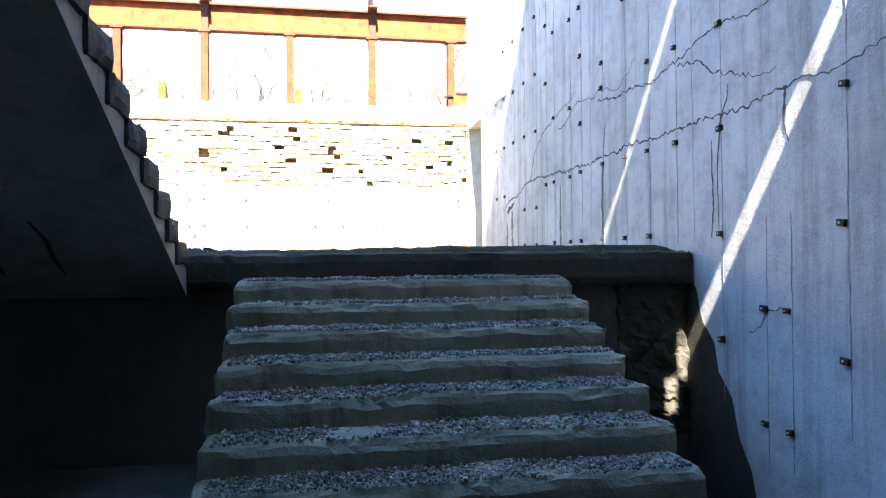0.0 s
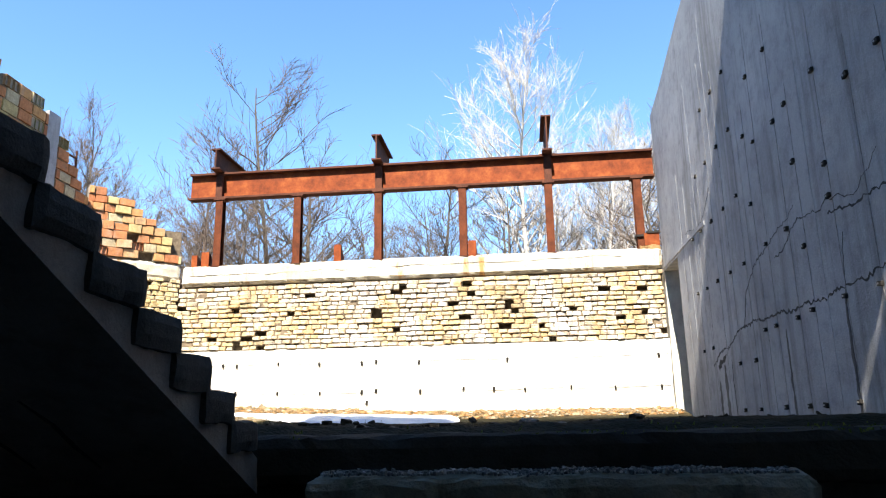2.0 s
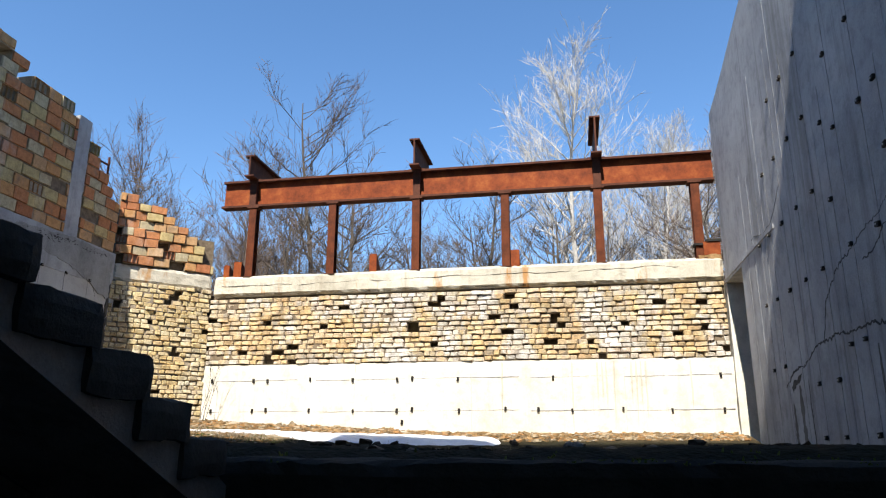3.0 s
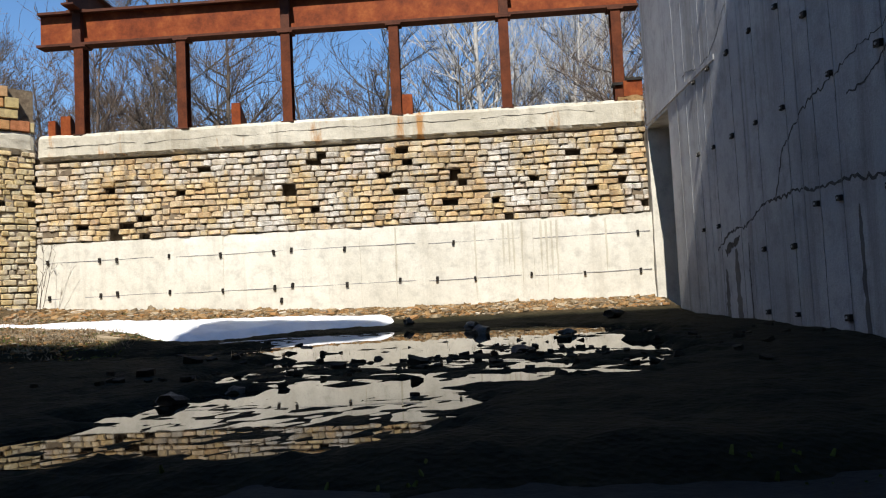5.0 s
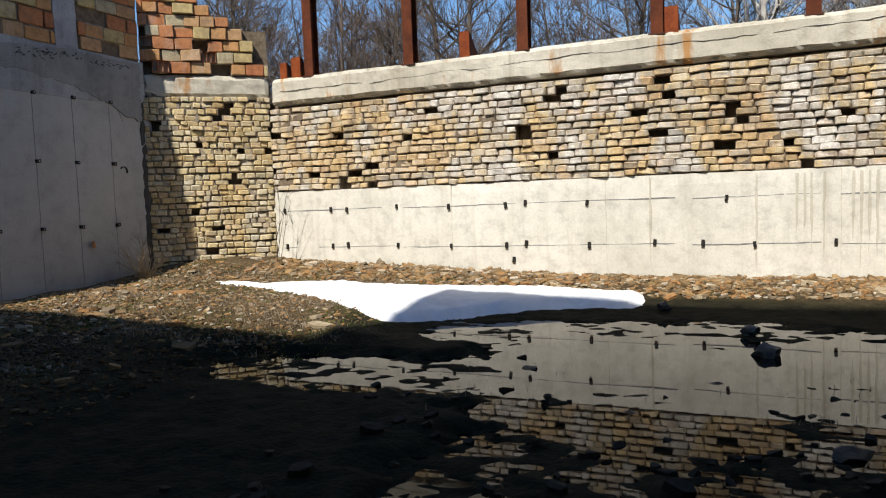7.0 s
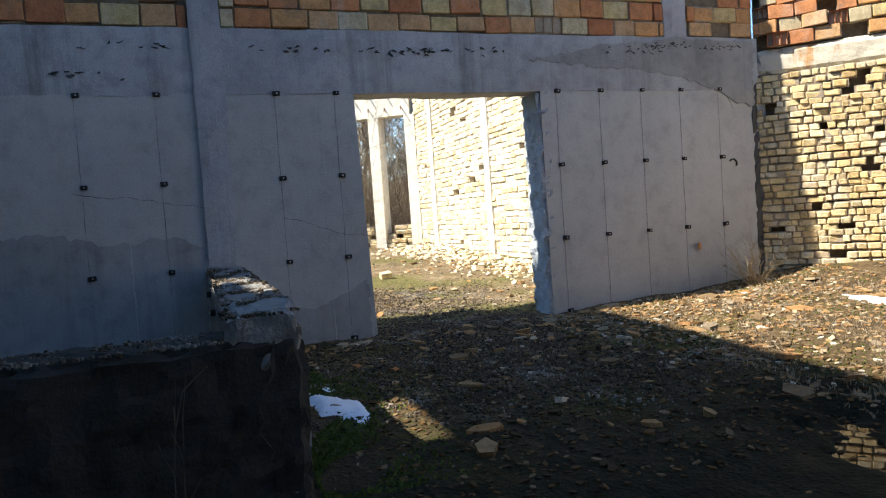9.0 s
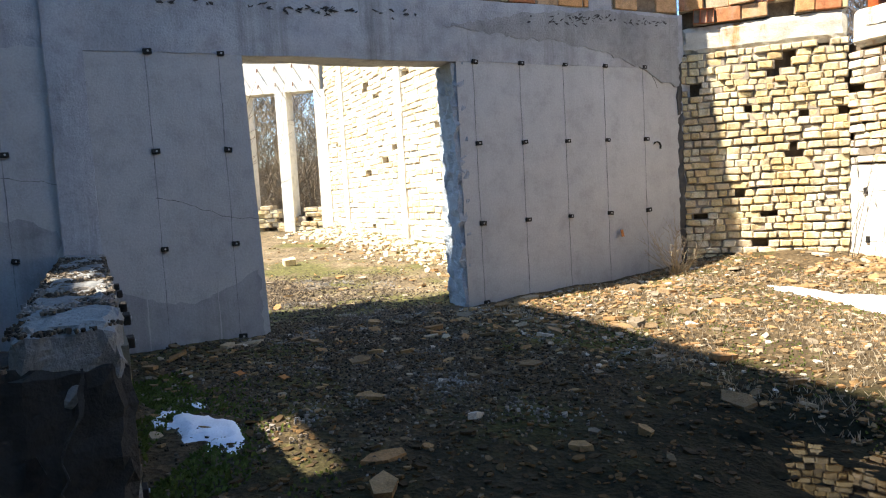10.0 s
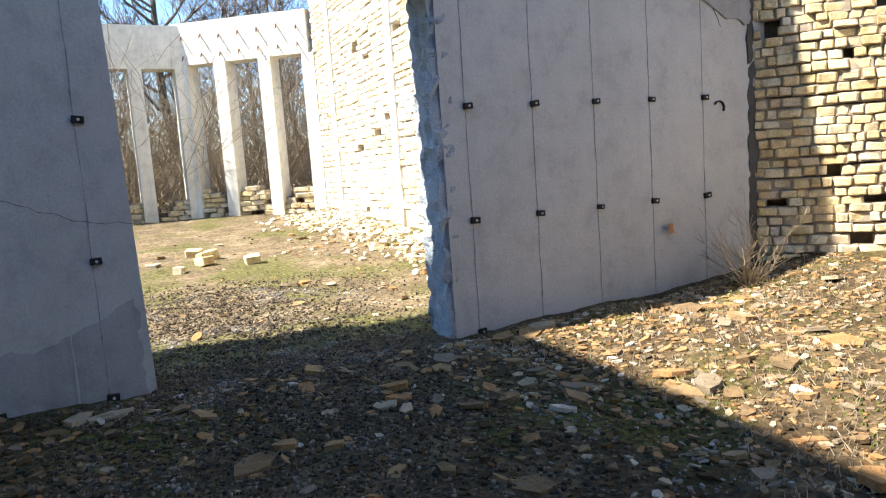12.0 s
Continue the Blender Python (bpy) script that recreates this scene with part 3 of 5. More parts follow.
def courses(parent, name, meshes, joined_mat, origin, along, length, z0, z1, course, lengths, depth, gone, rnd, keep=None, top=None, holes=None, gap=0.012, tilt=1.2, out=0.02, bed=0.03, mortar=None):
    """Lay pieces in courses on a wall face. along: unit vector; the face looks to the right-hand side of it. bed: how far the mortar lies back."""
    mortar = mortar or BED
    u, up = Vector(along), Vector((0, 0, 1))
    inward = up.cross(u)
    rot = Matrix((u, inward, up)).transposed().to_4x4()
    jv, jf, mv, mf = [], [], [], []
    z, row = z0, 0
    while z < z1 - course * 0.5:
        h = course * rnd.uniform(0.9, 1.12)
        s = -rnd.uniform(0, lengths[0])
        while s < length:
            l = rnd.uniform(*lengths)
            a, b = max(s, 0.0), min(s + l, length)
            s += l
            if b - a < 0.05:
                continue
            mid = (a + b) / 2
            if top and z + h > top(mid) + rnd.uniform(-0.06, 0.06):
                continue
            patch = noise.noise(Vector((mid * 1.6 + origin[0], z * 2.4, origin[1])))
            if rnd.random() < gone * (3.2 if patch > 0.22 else 0.5):
                continue
            dz = 0.03 * noise.noise(Vector((mid * 0.9, row * 0.3, 3.0))) + 0.012 * noise.noise(Vector((mid * 3.1, row * 0.9, 6.0)))
            c = Vector(origin) + u * mid + up * (z + h / 2 + dz) + inward * (depth / 2 - rnd.uniform(-0.3, 1.0) * out)
            m = Matrix.Translation(c) @ rot @ pose(0, 0, 0, rnd.uniform(-tilt, tilt), rnd.uniform(-tilt, tilt), rnd.uniform(-tilt, tilt) * 1.5) @ \
                Matrix.Diagonal((b - a - gap * rnd.uniform(0.6, 1.6), depth, (h - gap * rnd.uniform(0.6, 1.5)) * rnd.choice((1.0, 1.0, 0.93, 0.84)), 1))
            q = Matrix.Translation(Vector(origin) + u * mid + up * (z + h / 2 + dz) + inward * (depth * 0.5 + bed * rnd.uniform(0.3, 1.7))) @ rot @ Matrix.Diagonal((b - a, depth, h, 1))
            n0 = len(mv)
            mv += [q @ Vector(c8) for c8 in ((-.5, -.5, -.5), (.5, -.5, -.5), (.5, .5, -.5), (-.5, .5, -.5), (-.5, -.5, .5), (.5, -.5, .5), (.5, .5, .5), (-.5, .5, .5))]
            mf += [tuple(n0 + i for i in f6) for f6 in ((0, 1, 5, 4), (1, 2, 6, 5), (3, 0, 4, 7), (4, 5, 6, 7), (3, 2, 1, 0))]
            if holes and rnd.random() < 0.07:
                me = holes
            else:
                me = rnd.choice(meshes)
            if keep is None or keep(mid):
                ob = new(name, me)
                ob.parent = parent
                ob.matrix_basis = m
            else:
                n0 = len(jv)
                jv += [m @ v.co for v in me.vertices]
                jf += [[n0 + i for i in p.vertices] for p in me.polygons]
        z += h
        row += 1
    if mv and bed < 0.2:
        part("mortar", mesh_of("mortar", mv, mf, mortar), None, parent)["kind"] = "stuff"
    if jv:
        ob = part(name + "_courses", mesh_of(name + "_courses", jv, jf, joined_mat), None, parent)
        ob["kind"] = "stuff"


# ---- the slanting corner wall of stone ----
D0, D1 = Vector((XL, 14.15, 0)), Vector((-6.30, YF, 0))
DU = (D1 - D0).normalized()
DN = Vector((0, 0, 1)).cross(DU)
DL = (D1 - D0).length


def slab_along(p, q, depth0, depth1, z0, z1):
    """A bmesh block between two plan points, from depth0 to depth1 behind the face."""
    n = Vector((0, 0, 1)).cross((q - p).normalized())
    a, b, c, d = p + n * depth0, q + n * depth0, q + n * depth1, p + n * depth1
    return prism([(v.x, v.y) for v in (a, b, c, d)], "z", z0, z1)


wall_corner = structure("wall_corner", slab_along(D0, D1, 0.14, 0.5, -0.2, 4.0), MORTAR, "slanting corner wall of yellow stone courses under a concrete beam")
v, f = rough_data(0.0, DL, 0.015, 0.5, 2.95, 3.30, 0.07, 0.018, 4.0, 6, 0.04)
v = [D0 + DU * p.x + DN * p.y + Vector((0, 0, p.z)) for p in v]
part("capping_beam", mesh_of("capping_beam", v, f, CON_BEAM), None, wall_corner, "weathered concrete beam")

# ---- the wall with the gateway ----
def gateway_wall():
    """The two lengths of wall beside the gateway; the nearer jamb leans a little."""
    bm = boxes((XL - 0.4, XL, 11.02, 14.3, -0.3, 2.86))
    lo = [bm.verts.new((x, y, z)) for x in (XL - 0.4, XL) for y, z in ((-6, -1.9), (8.90, -1.9), (8.90, 0.1), (8.825, 2.86), (-6, 2.86))]
    bm.faces.new(lo[:5])
    bm.faces.new(lo[:4:-1])
    for k in range(5):
        bm.faces.new((lo[k], lo[(k + 1) % 5], lo[5 + (k + 1) % 5], lo[5 + k]))
    bmesh.ops.recalc_face_normals(bm, faces=bm.faces)
    return bm


wall_left = structure("wall_west", gateway_wall(), CON_LEFT,
                      "grey cast-concrete wall with a wide gateway, tie irons and seams")
part("lintel_beam", rough_box("lintel_beam", (XL - 0.4, XL + 0.012, 3.0, 14.2, 2.80, 3.46), CON_RIGHT, 0.12, 0.012, 2.0, 8, 0.01), None, wall_left, "rough cast-concrete beam over the gateway")
part("rough_jamb", rough_box("rough_jamb", (XL - 0.38, XL - 0.010, 10.97, 11.1, -0.1, 2.80), concrete("bluish_broken_concrete", (0.21, 0.24, 0.27), (0.38, 0.415, 0.445), (0.20, 0.20, 0.20), 0.3, 1.6), 0.04, 0.035, 9.0, 2), None, wall_left,
     "rough broken bluish edge of the gateway")
part("pilaster", rough_box("pilaster", (XL - 0.02, XL + 0.05, 7.24, 7.54, -0.3, 4.6), CON_RIGHT, 0.1, 0.008, 3.0, 9, 0.01), None, wall_left, "shallow concrete pilaster")
rnd = random.Random(17)
for y in (11.24, 11.82, 12.40, 12.97, 13.56):
    for z in (0.24, 1.10, 1.955, 2.81):
        form_tie(wall_left, (XL, y, z), (1, 0, 0), (0, 1, 0), rnd)
    seam_strip(wall_left, (XL, y - 0.02, 0.1), (XL, y - 0.02, 2.86), (1, 0, 0), rnd, 0.007)
for y in (6.2, 6.9, 8.03, 8.64):
    for z in (0.24, 1.10, 1.955, 2.81):
        form_tie(wall_left, (XL, y, z), (1, 0, 0), (0, 1, 0), rnd)
    seam_strip(wall_left, (XL, y - 0.02, 0.1), (XL, y - 0.02, 2.86), (1, 0, 0), rnd, 0.007)
form_tie(wall_left, (XL, 7.5, 2.53), (1, 0, 0), (0, 1, 0), rnd)
for y in (6.55, 8.45, 7.85):
    seam_strip(wall_left, (XL, y, 0.1), (XL, y, 2.8), (1, 0, 0), rnd, 0.012, CON_LEFT)
on_left = lambda y, z: Vector((XL, y, z))
for start, steps, heading, jit, w in (((8.0, 1.55), 14, -0.25, 0.4, 0.006), ((6.1, 1.9), 22, -0.2, 0.5, 0.006), ((13.6, 2.85), 5, -1.0, 0.4, 0.02)):
    crack_line(wall_left, wander(start, steps, heading, jit, rnd), on_left, (1, 0, 0), rnd, w)
hook = [Vector((XL + 0.012, 13.72 + 0.06 * math.cos(a), 1.86 + 0.06 * math.sin(a))) for a in (2.6, 2.0, 1.4, 0.8, 0.2, -0.5)]
v, f = ribbon(hook, [0.012] * 6, (1, 0, 0), 0.01)
part("bent_rod", mesh_of("bent_rod", v, f, IRON), None, wall_left, "bent iron rod")
on_beam = lambda y, z: Vector((XL + 0.02, y, z))
for y0, y1, z, count, size in ((6.2, 7.0, 3.27, 9, 0.05), (7.6, 8.6, 3.24, 12, 0.04), (8.9, 10.0, 3.24, 34, 0.045), (10.1, 10.6, 3.25, 8, 0.04), (12.2, 13.9, 3.34, 46, 0.05), (11.9, 12.7, 3.28, 14, 0.05), (5.8, 6.6, 3.0, 8, 0.05)):
    for _ in range(count):
        a = Vector((XL + 0.02, rnd.uniform(y0, y1), z + rnd.gauss(0, 0.022)))
        d = Vector((0, rnd.uniform(0.4, 1.6) * size, rnd.uniform(-0.7, 0.7) * size))
        v, f = ribbon([a, a + d * 0.5 + Vector((0, 0, rnd.uniform(-0.01, 0.01))), a + d], [0.004, rnd.uniform(0.008, 0.026), 0.003], (1, 0, 0), 0.0022)
        part("chip", mesh_of("chip", v, f, CRACK), None, wall_left)


part("spalled_patch", prism(ragged([(10.9, 3.16), (11.6, 3.1), (12.3, 3.06), (13.0, 2.95), (13.5, 2.8), (13.9, 2.62), (14.1, 2.58), (14.1, 3.42), (12.9, 3.43), (12.0, 3.36), (11.3, 3.24)], 0.05, 0.022, rnd), "x", XL - 0.1, XL + 0.021),
     concrete("dark_spalled_aggregate", (0.21, 0.21, 0.21), (0.38, 0.38, 0.37), (0.13, 0.13, 0.125), 0.6, 1.6), wall_left, "spalled rough aggregate of the broken beam")
# real damp band beside the gateway
part("damp_stain", prism(ragged([(7.58, 0.0), (8.835, 0.0), (8.835, 0.86), (8.6, 0.72), (8.3, 0.6), (8.0, 0.62), (7.58, 0.8)], 0.06, 0.02, rnd), "x", XL - 0.05, XL + 0.0018), CON_RIGHT_DAMP_SHADE, wall_left, "darker band of damp and painted shade")

# shade low on the wall behind the low wall, painted as a darker band
part("damp_stain", prism(ragged([(5.0, 0.0), (7.22, 0.0), (7.22, 1.30), (6.9, 1.44), (6.4, 1.38), (5.8, 1.55), (5.0, 1.45)], 0.06, 0.03, rnd), "x", XL - 0.05, XL + 0.0018), CON_RIGHT_DAMP_SHADE, wall_left, "darker band of damp and painted shade")
part("corner_joint", rough_box("corner_joint", (XL - 0.05, XL + 0.015, 14.07, 14.17, 0.15, 2.9), CON_STAIN_SHADE, 0.05, 0.026, 8.0, 77, 0.01), None, wall_left, "dark crumbling joint in the corner")

# upper storey of hollow brick on the gateway wall
wall_upper = structure("wall_upper", boxes((XL - 0.32, XL - 0.03, 3.0, 12.78, 3.4, 5.3), (XL - 0.32, XL - 0.03, 13.1, 14.15, 3.4, 4.3)), MORTAR, "broken upper wall of orange and yellow hollow bricks")
part("post", rough_box("post", (XL - 0.34, XL + 0.0, 12.77, 13.12, 3.4, 5.62), CON_RIGHT, 0.1, 0.01, 3, 5, 0.015), None, wall_upper, "grey concrete post")
part("post", rough_box("post", (XL - 0.34, XL + 0.0, 7.24, 7.54, 3.4, 6.0), CON_RIGHT, 0.1, 0.01, 3, 6, 0.015), None, wall_upper, "grey concrete post")
wall_corner_upper = structure("wall_corner_upper", slab_along(D0, D0 + DU * 1.45, 0.12, 0.4, 3.25, 3.7), MORTAR, "broken upper corner of orange hollow bricks")

# ---- stair hall: landing front, cellar, added unseen ceiling and sun-blocking facade above ----
# cellar floor and retaining wall carry their shade in the colour
structure("floor_cellar", boxes((XL, 2.1, -6, 6.5, CELLAR - 0.9, CELLAR), (2.1, XR, -6, 3.2, CELLAR - 0.9, CELLAR), (2.1, XR, 3.2, 6.5, CELLAR - 0.9, CELLAR - 0.75)), CON_STAIN_SHADE, "concrete floor at the foot of the stairs, colour darkened for shade", "floor")
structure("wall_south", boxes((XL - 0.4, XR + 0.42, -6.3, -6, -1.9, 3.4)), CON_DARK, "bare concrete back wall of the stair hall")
structure("wall_retaining", boxes((XL, XR, 6.24, 6.54, -2.6, -0.12)), CON_STAIN_SHADE, "retaining wall under the landing, colour darkened for shade")
structure("landing", rough_box("landing", (-3.62, XR, LAND_Y, 6.62, -0.30, LAND_Z), CON_BLACK, 0.07, 0.014, 3.0, 2, 0.03), None, "dark concrete landing edge with moss", "landing")
HALL_Z = 3.2
structure("ceiling", boxes((XL, XR, -6, 2.15, HALL_Z, HALL_Z + 0.22)), CON_DARK, "unseen ceiling slab added over the back of the stair hall", "ceiling")
# unseen blocker: shades the court, its gaps let through the sun strips and spots
FY0, FY1 = 2.15, 2.40
structure("sun_blocker_facade", boxes((-9.45, -6.4, FY0, FY1, HALL_Z, 11.8), (-4.96, -4.05, FY0, FY1, HALL_Z, 11.8), (-6.4, -5.82, FY0, FY1, 7.9, 11.8), (-6.4, -5.82, FY0, FY1, HALL_Z, 7.25),
                               (-5.82, -4.96, FY0, FY1, 8.23, 11.8), (-5.82, -4.96, FY0, FY1, HALL_Z, 7.52),
                               (-4.05, XR - 0.66, FY0, FY1, HALL_Z, 15.1), (XR - 0.42, XR, FY0, FY1, 7.83, 15.1), (XR - 0.66, XR - 0.42, FY0, FY1, 7.83, 15.1), (XR - 0.66, XR - 0.42, FY0, FY1, 4.42, 7.37), (XR - 0.54, XR - 0.42, FY0, FY1, HALL_Z, 3.72), (XR - 0.66, XR - 0.54, FY0, FY1, HALL_Z, 3.42), (XR - 0.66, XR - 0.54, FY0, FY1, 4.05, 4.42), (XR - 0.18, XR, FY0, FY1, 7.37, 7.83), (XR - 0.42, XR, FY0, FY1, 4.42, 7.37), (XR - 0.42, XR, FY0, FY1, HALL_Z, 3.88),
                               (XR, 8.0, FY0, FY1, 7.25, 15.1), (-9.45, XL - 0.4, FY0, FY1, -0.2, HALL_Z), (XR + 0.42, 8.0, FY0, FY1, -0.2, 7.25)), CON_BEAM,
          "unseen tall facade added to block the sun, with gaps for lit patches")

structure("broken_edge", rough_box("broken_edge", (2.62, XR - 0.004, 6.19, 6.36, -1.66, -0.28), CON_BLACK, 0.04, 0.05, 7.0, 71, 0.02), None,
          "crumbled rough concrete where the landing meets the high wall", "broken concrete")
# stair up to the court
stair = structure("stairs", boxes((-0.55, 1.98, 2.9, 6.24, CELLAR, -1.52)), CON_STAIR, "broad worn concrete stairs strewn with grey gravel", "stairs")
for k in range(1, 10):
    y = 5.75 - 0.33 * (k - 1)
    z = -0.06 - 0.16 * k
    part("step", rough_box("step", (-0.615, 2.045, y, y + 0.42 if k > 1 else LAND_Y + 0.1, z - 0.22, z), CON_STAIR, 0.05, 0.024, 3.2, 20 + k, 0.03), None, stair)
part("stair_core", prism([(2.8, CELLAR), (6.2, CELLAR), (6.2, -0.35), (5.9, -0.40), (3.1, -1.66)], "x", -0.52, 1.95), CON_STAIR, stair)

# flight that rises back over the cellar
flight = structure("stairs_upper", prism([(6.10, -0.33), (6.10, -0.14), (5.98, -0.08), (1.6, 1.92), (1.6, 1.70)], "x", -3.60, -0.99), CON_FLIGHT, "broken dark concrete flight seen from below", "stairs")
# steps get a near-black colour in place of their shade
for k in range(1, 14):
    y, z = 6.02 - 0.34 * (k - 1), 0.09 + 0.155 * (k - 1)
    part("step", rough_box("step", (-3.6, -0.955, y - 0.40, y, z - 0.18, z), CON_STAIN_SHADE, 0.06, 0.012, 5.0, 40 + k, 0.018), None, flight)
part("upper_landing", boxes((-3.6, -0.6, -1.0, 1.75, 1.72, 2.12)), CON_DARK, flight)
rnd = random.Random(23)
for x in (-2.9, -2.45, -2.1, -1.7):
    pts = [Vector((x + rnd.uniform(-0.03, 0.03), y, 0.0)) for y in (5.7, 5.45, 5.2, 4.95)]
    for p in pts:
        p.z = -0.33 + (6.10 - p.y) * 0.4511
    v, f = ribbon(pts, [0.01, 0.03, 0.03, 0.01], (0, -0.43, -0.9))
    part("crack", mesh_of("crack", v, f, CRACK), None, flight)
structure("cellar_pier", rough_box("cellar_pier", (-3.05, -2.75, 5.0, 5.3, CELLAR, 0.1), CON_DARK, 0.15, 0.01, 3, 1, 0.01), None, "dark concrete pier under the flight", "pier")

# low walls round the second stairwell
low_wall = structure("low_wall", rough_box("low_wall", (XL + 0.03, -3.62, 7.22, 7.55, -0.9, 1.10), CON_ROUGH, 0.04, 0.03, 8.0, 31, 0.03), None, "low broken concrete wall with a rough crumbling top")
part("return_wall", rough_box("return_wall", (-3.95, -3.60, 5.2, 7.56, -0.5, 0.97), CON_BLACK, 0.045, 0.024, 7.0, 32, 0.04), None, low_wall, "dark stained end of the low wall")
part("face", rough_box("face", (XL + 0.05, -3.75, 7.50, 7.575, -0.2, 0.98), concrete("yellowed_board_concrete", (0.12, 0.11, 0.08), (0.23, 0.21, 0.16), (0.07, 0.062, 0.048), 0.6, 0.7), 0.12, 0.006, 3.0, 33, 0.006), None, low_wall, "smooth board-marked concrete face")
rnd = random.Random(29)
for x, z in ((-4.1, 0.93), (-4.35, 0.99), (-4.7, 1.0), (-5.0, 0.96), (-5.3, 1.0), (-5.9, 0.98), (-4.1, 0.3), (-5.3, 0.3)):
    form_tie(low_wall, (x, 7.578, z), (0, 1, 0), (1, 0, 0), rnd)
for x, z in ((-4.3, 0.9), (-4.6, 1.0), (-5.6, 1.02)):
    form_tie(low_wall, (x, 7.20, z), (0, -1, 0), (1, 0, 0), rnd)
crack_line(low_wall, wander((7.42, 0.95), 8, -1.6, 0.5, rnd), lambda y, z: Vector((-3.585, y, z)), (1, 0, 0), rnd, 0.022)
for y, z in ((7.25, 0.62), (7.4, 0.3)):
    v, f = ribbon([Vector((-3.582, y, z + 0.06)), Vector((-3.582, y + 0.01, z)), Vector((-3.582, y - 0.01, z - 0.05))], [0.03, 0.06, 0.03], (1, 0, 0))
    part("chipped_hole", mesh_of("chipped_hole", v, f, IRON), None, low_wall)

# ---- the second room beyond the gateway ----
RY, RX = 13.2, -19.3
wall_room = structure("wall_room_north", boxes((RX, -11.3, RY + 0.13, RY + 0.6, -0.2, 6.2), (-11.3, XL - 0.4, RY + 0.13, RY + 0.6, -0.2, 4.7)), MORTAR, "sunlit wall of ochre stone courses with concrete posts")
for x, h in ((-10.6, 4.9), (-14.3, 6.4), (-17.9, 6.4)):
    part("post", rough_box("post", (x - 0.16, x + 0.16, RY - 0.05, RY + 0.2, 0.0, h), CON_PALE, 0.14, 0.012, 2, 3, 0.02), None, wall_room, "pale concrete post")
E0, E1, E2 = Vector((RX - 0.38, RY + 0.17, 0)), Vector((-21.66, 10.62, 0)), Vector((-21.3, 6.2, 0))


def colonnade(name, p, q, places, label, z0, z1, ztop):
    """A bay of square columns under a deep beam, with rubble between their feet. p is the end to the right as one faces it."""
    u = (q - p).normalized()
    n = u.cross(Vector((0, 0, 1)))
    wall = structure(name, prism([(v.x, v.y) for v in (p, q, q - n * 0.5, p - n * 0.5)], "z", z1, ztop), CON_PALE, label, "colonnade")
    for s in places:
        a, b = p + u * (s - 0.15), p + u * (s + 0.15)
        part("column", prism([(v.x, v.y) for v in (a, b, b - n * 0.5, a - n * 0.5)], "z", 0.0, z1), CON_PALE, wall)
    sill = part("rubble_sill", prism([(v.x, v.y) for v in (p, q, q - n * 0.14, p - n * 0.14)], "z", 0.0, z0 - 0.15), MORTAR, wall)
    return wall, u, n


bay, bay_u, bay_n = colonnade("wall_bay", E0, E1, (0.02, 1.10, 2.24, 3.22), "pale concrete columns and beam of a window bay", 1.2, 4.32, 5.3)
bay_2, bay2_u, bay2_n = colonnade("wall_bay_2", E1, E2, (0.2, 1.25, 2.25, 3.3), "grey concrete columns and beam of a window bay in shade", 1.0, 4.25, 5.25)
structure("wall_room_west", boxes((RX - 0.9, RX - 0.5, -2.0, 6.2, -0.2, 3.0)), CON_PALE, "low bare wall closing the second room")
rnd = random.Random(37)
for i in range(7):
    for dz in (4.55, 5.0):
        c = E0.lerp(E1, (i + 0.5) / 7) + Vector((0, 0, dz + rnd.uniform(-0.05, 0.05)))
        v, f = ribbon([c - bay_n * 0.49, c - bay_n * 0.66 + Vector((0, 0.05, -0.14))], [0.025, 0.025], (0, 0, 1), 0.02)
        part("bent_bar", mesh_of("bent_bar", v, f, RUST_DARK), None, bay)


# ---- ground ----
def puddle(x, y):
    def blob(cx, cy, rx, ry):
        return 1.0 - math.hypot((x - cx) / rx, (y - cy) / ry)
    return max(blob(0.35, 11.5, 1.95, 1.95), blob(1.15, 9.8, 0.95, 1.5), blob(0.35, 9.2, 1.4, 1.1), blob(-0.12, 7.6, 0.85, 0.95), blob(-0.75, 7.0, 0.36, 0.4), blob(-2.2, 10.8, 1.5, 0.6), blob(-0.9, 12.6, 1.6, 0.75))


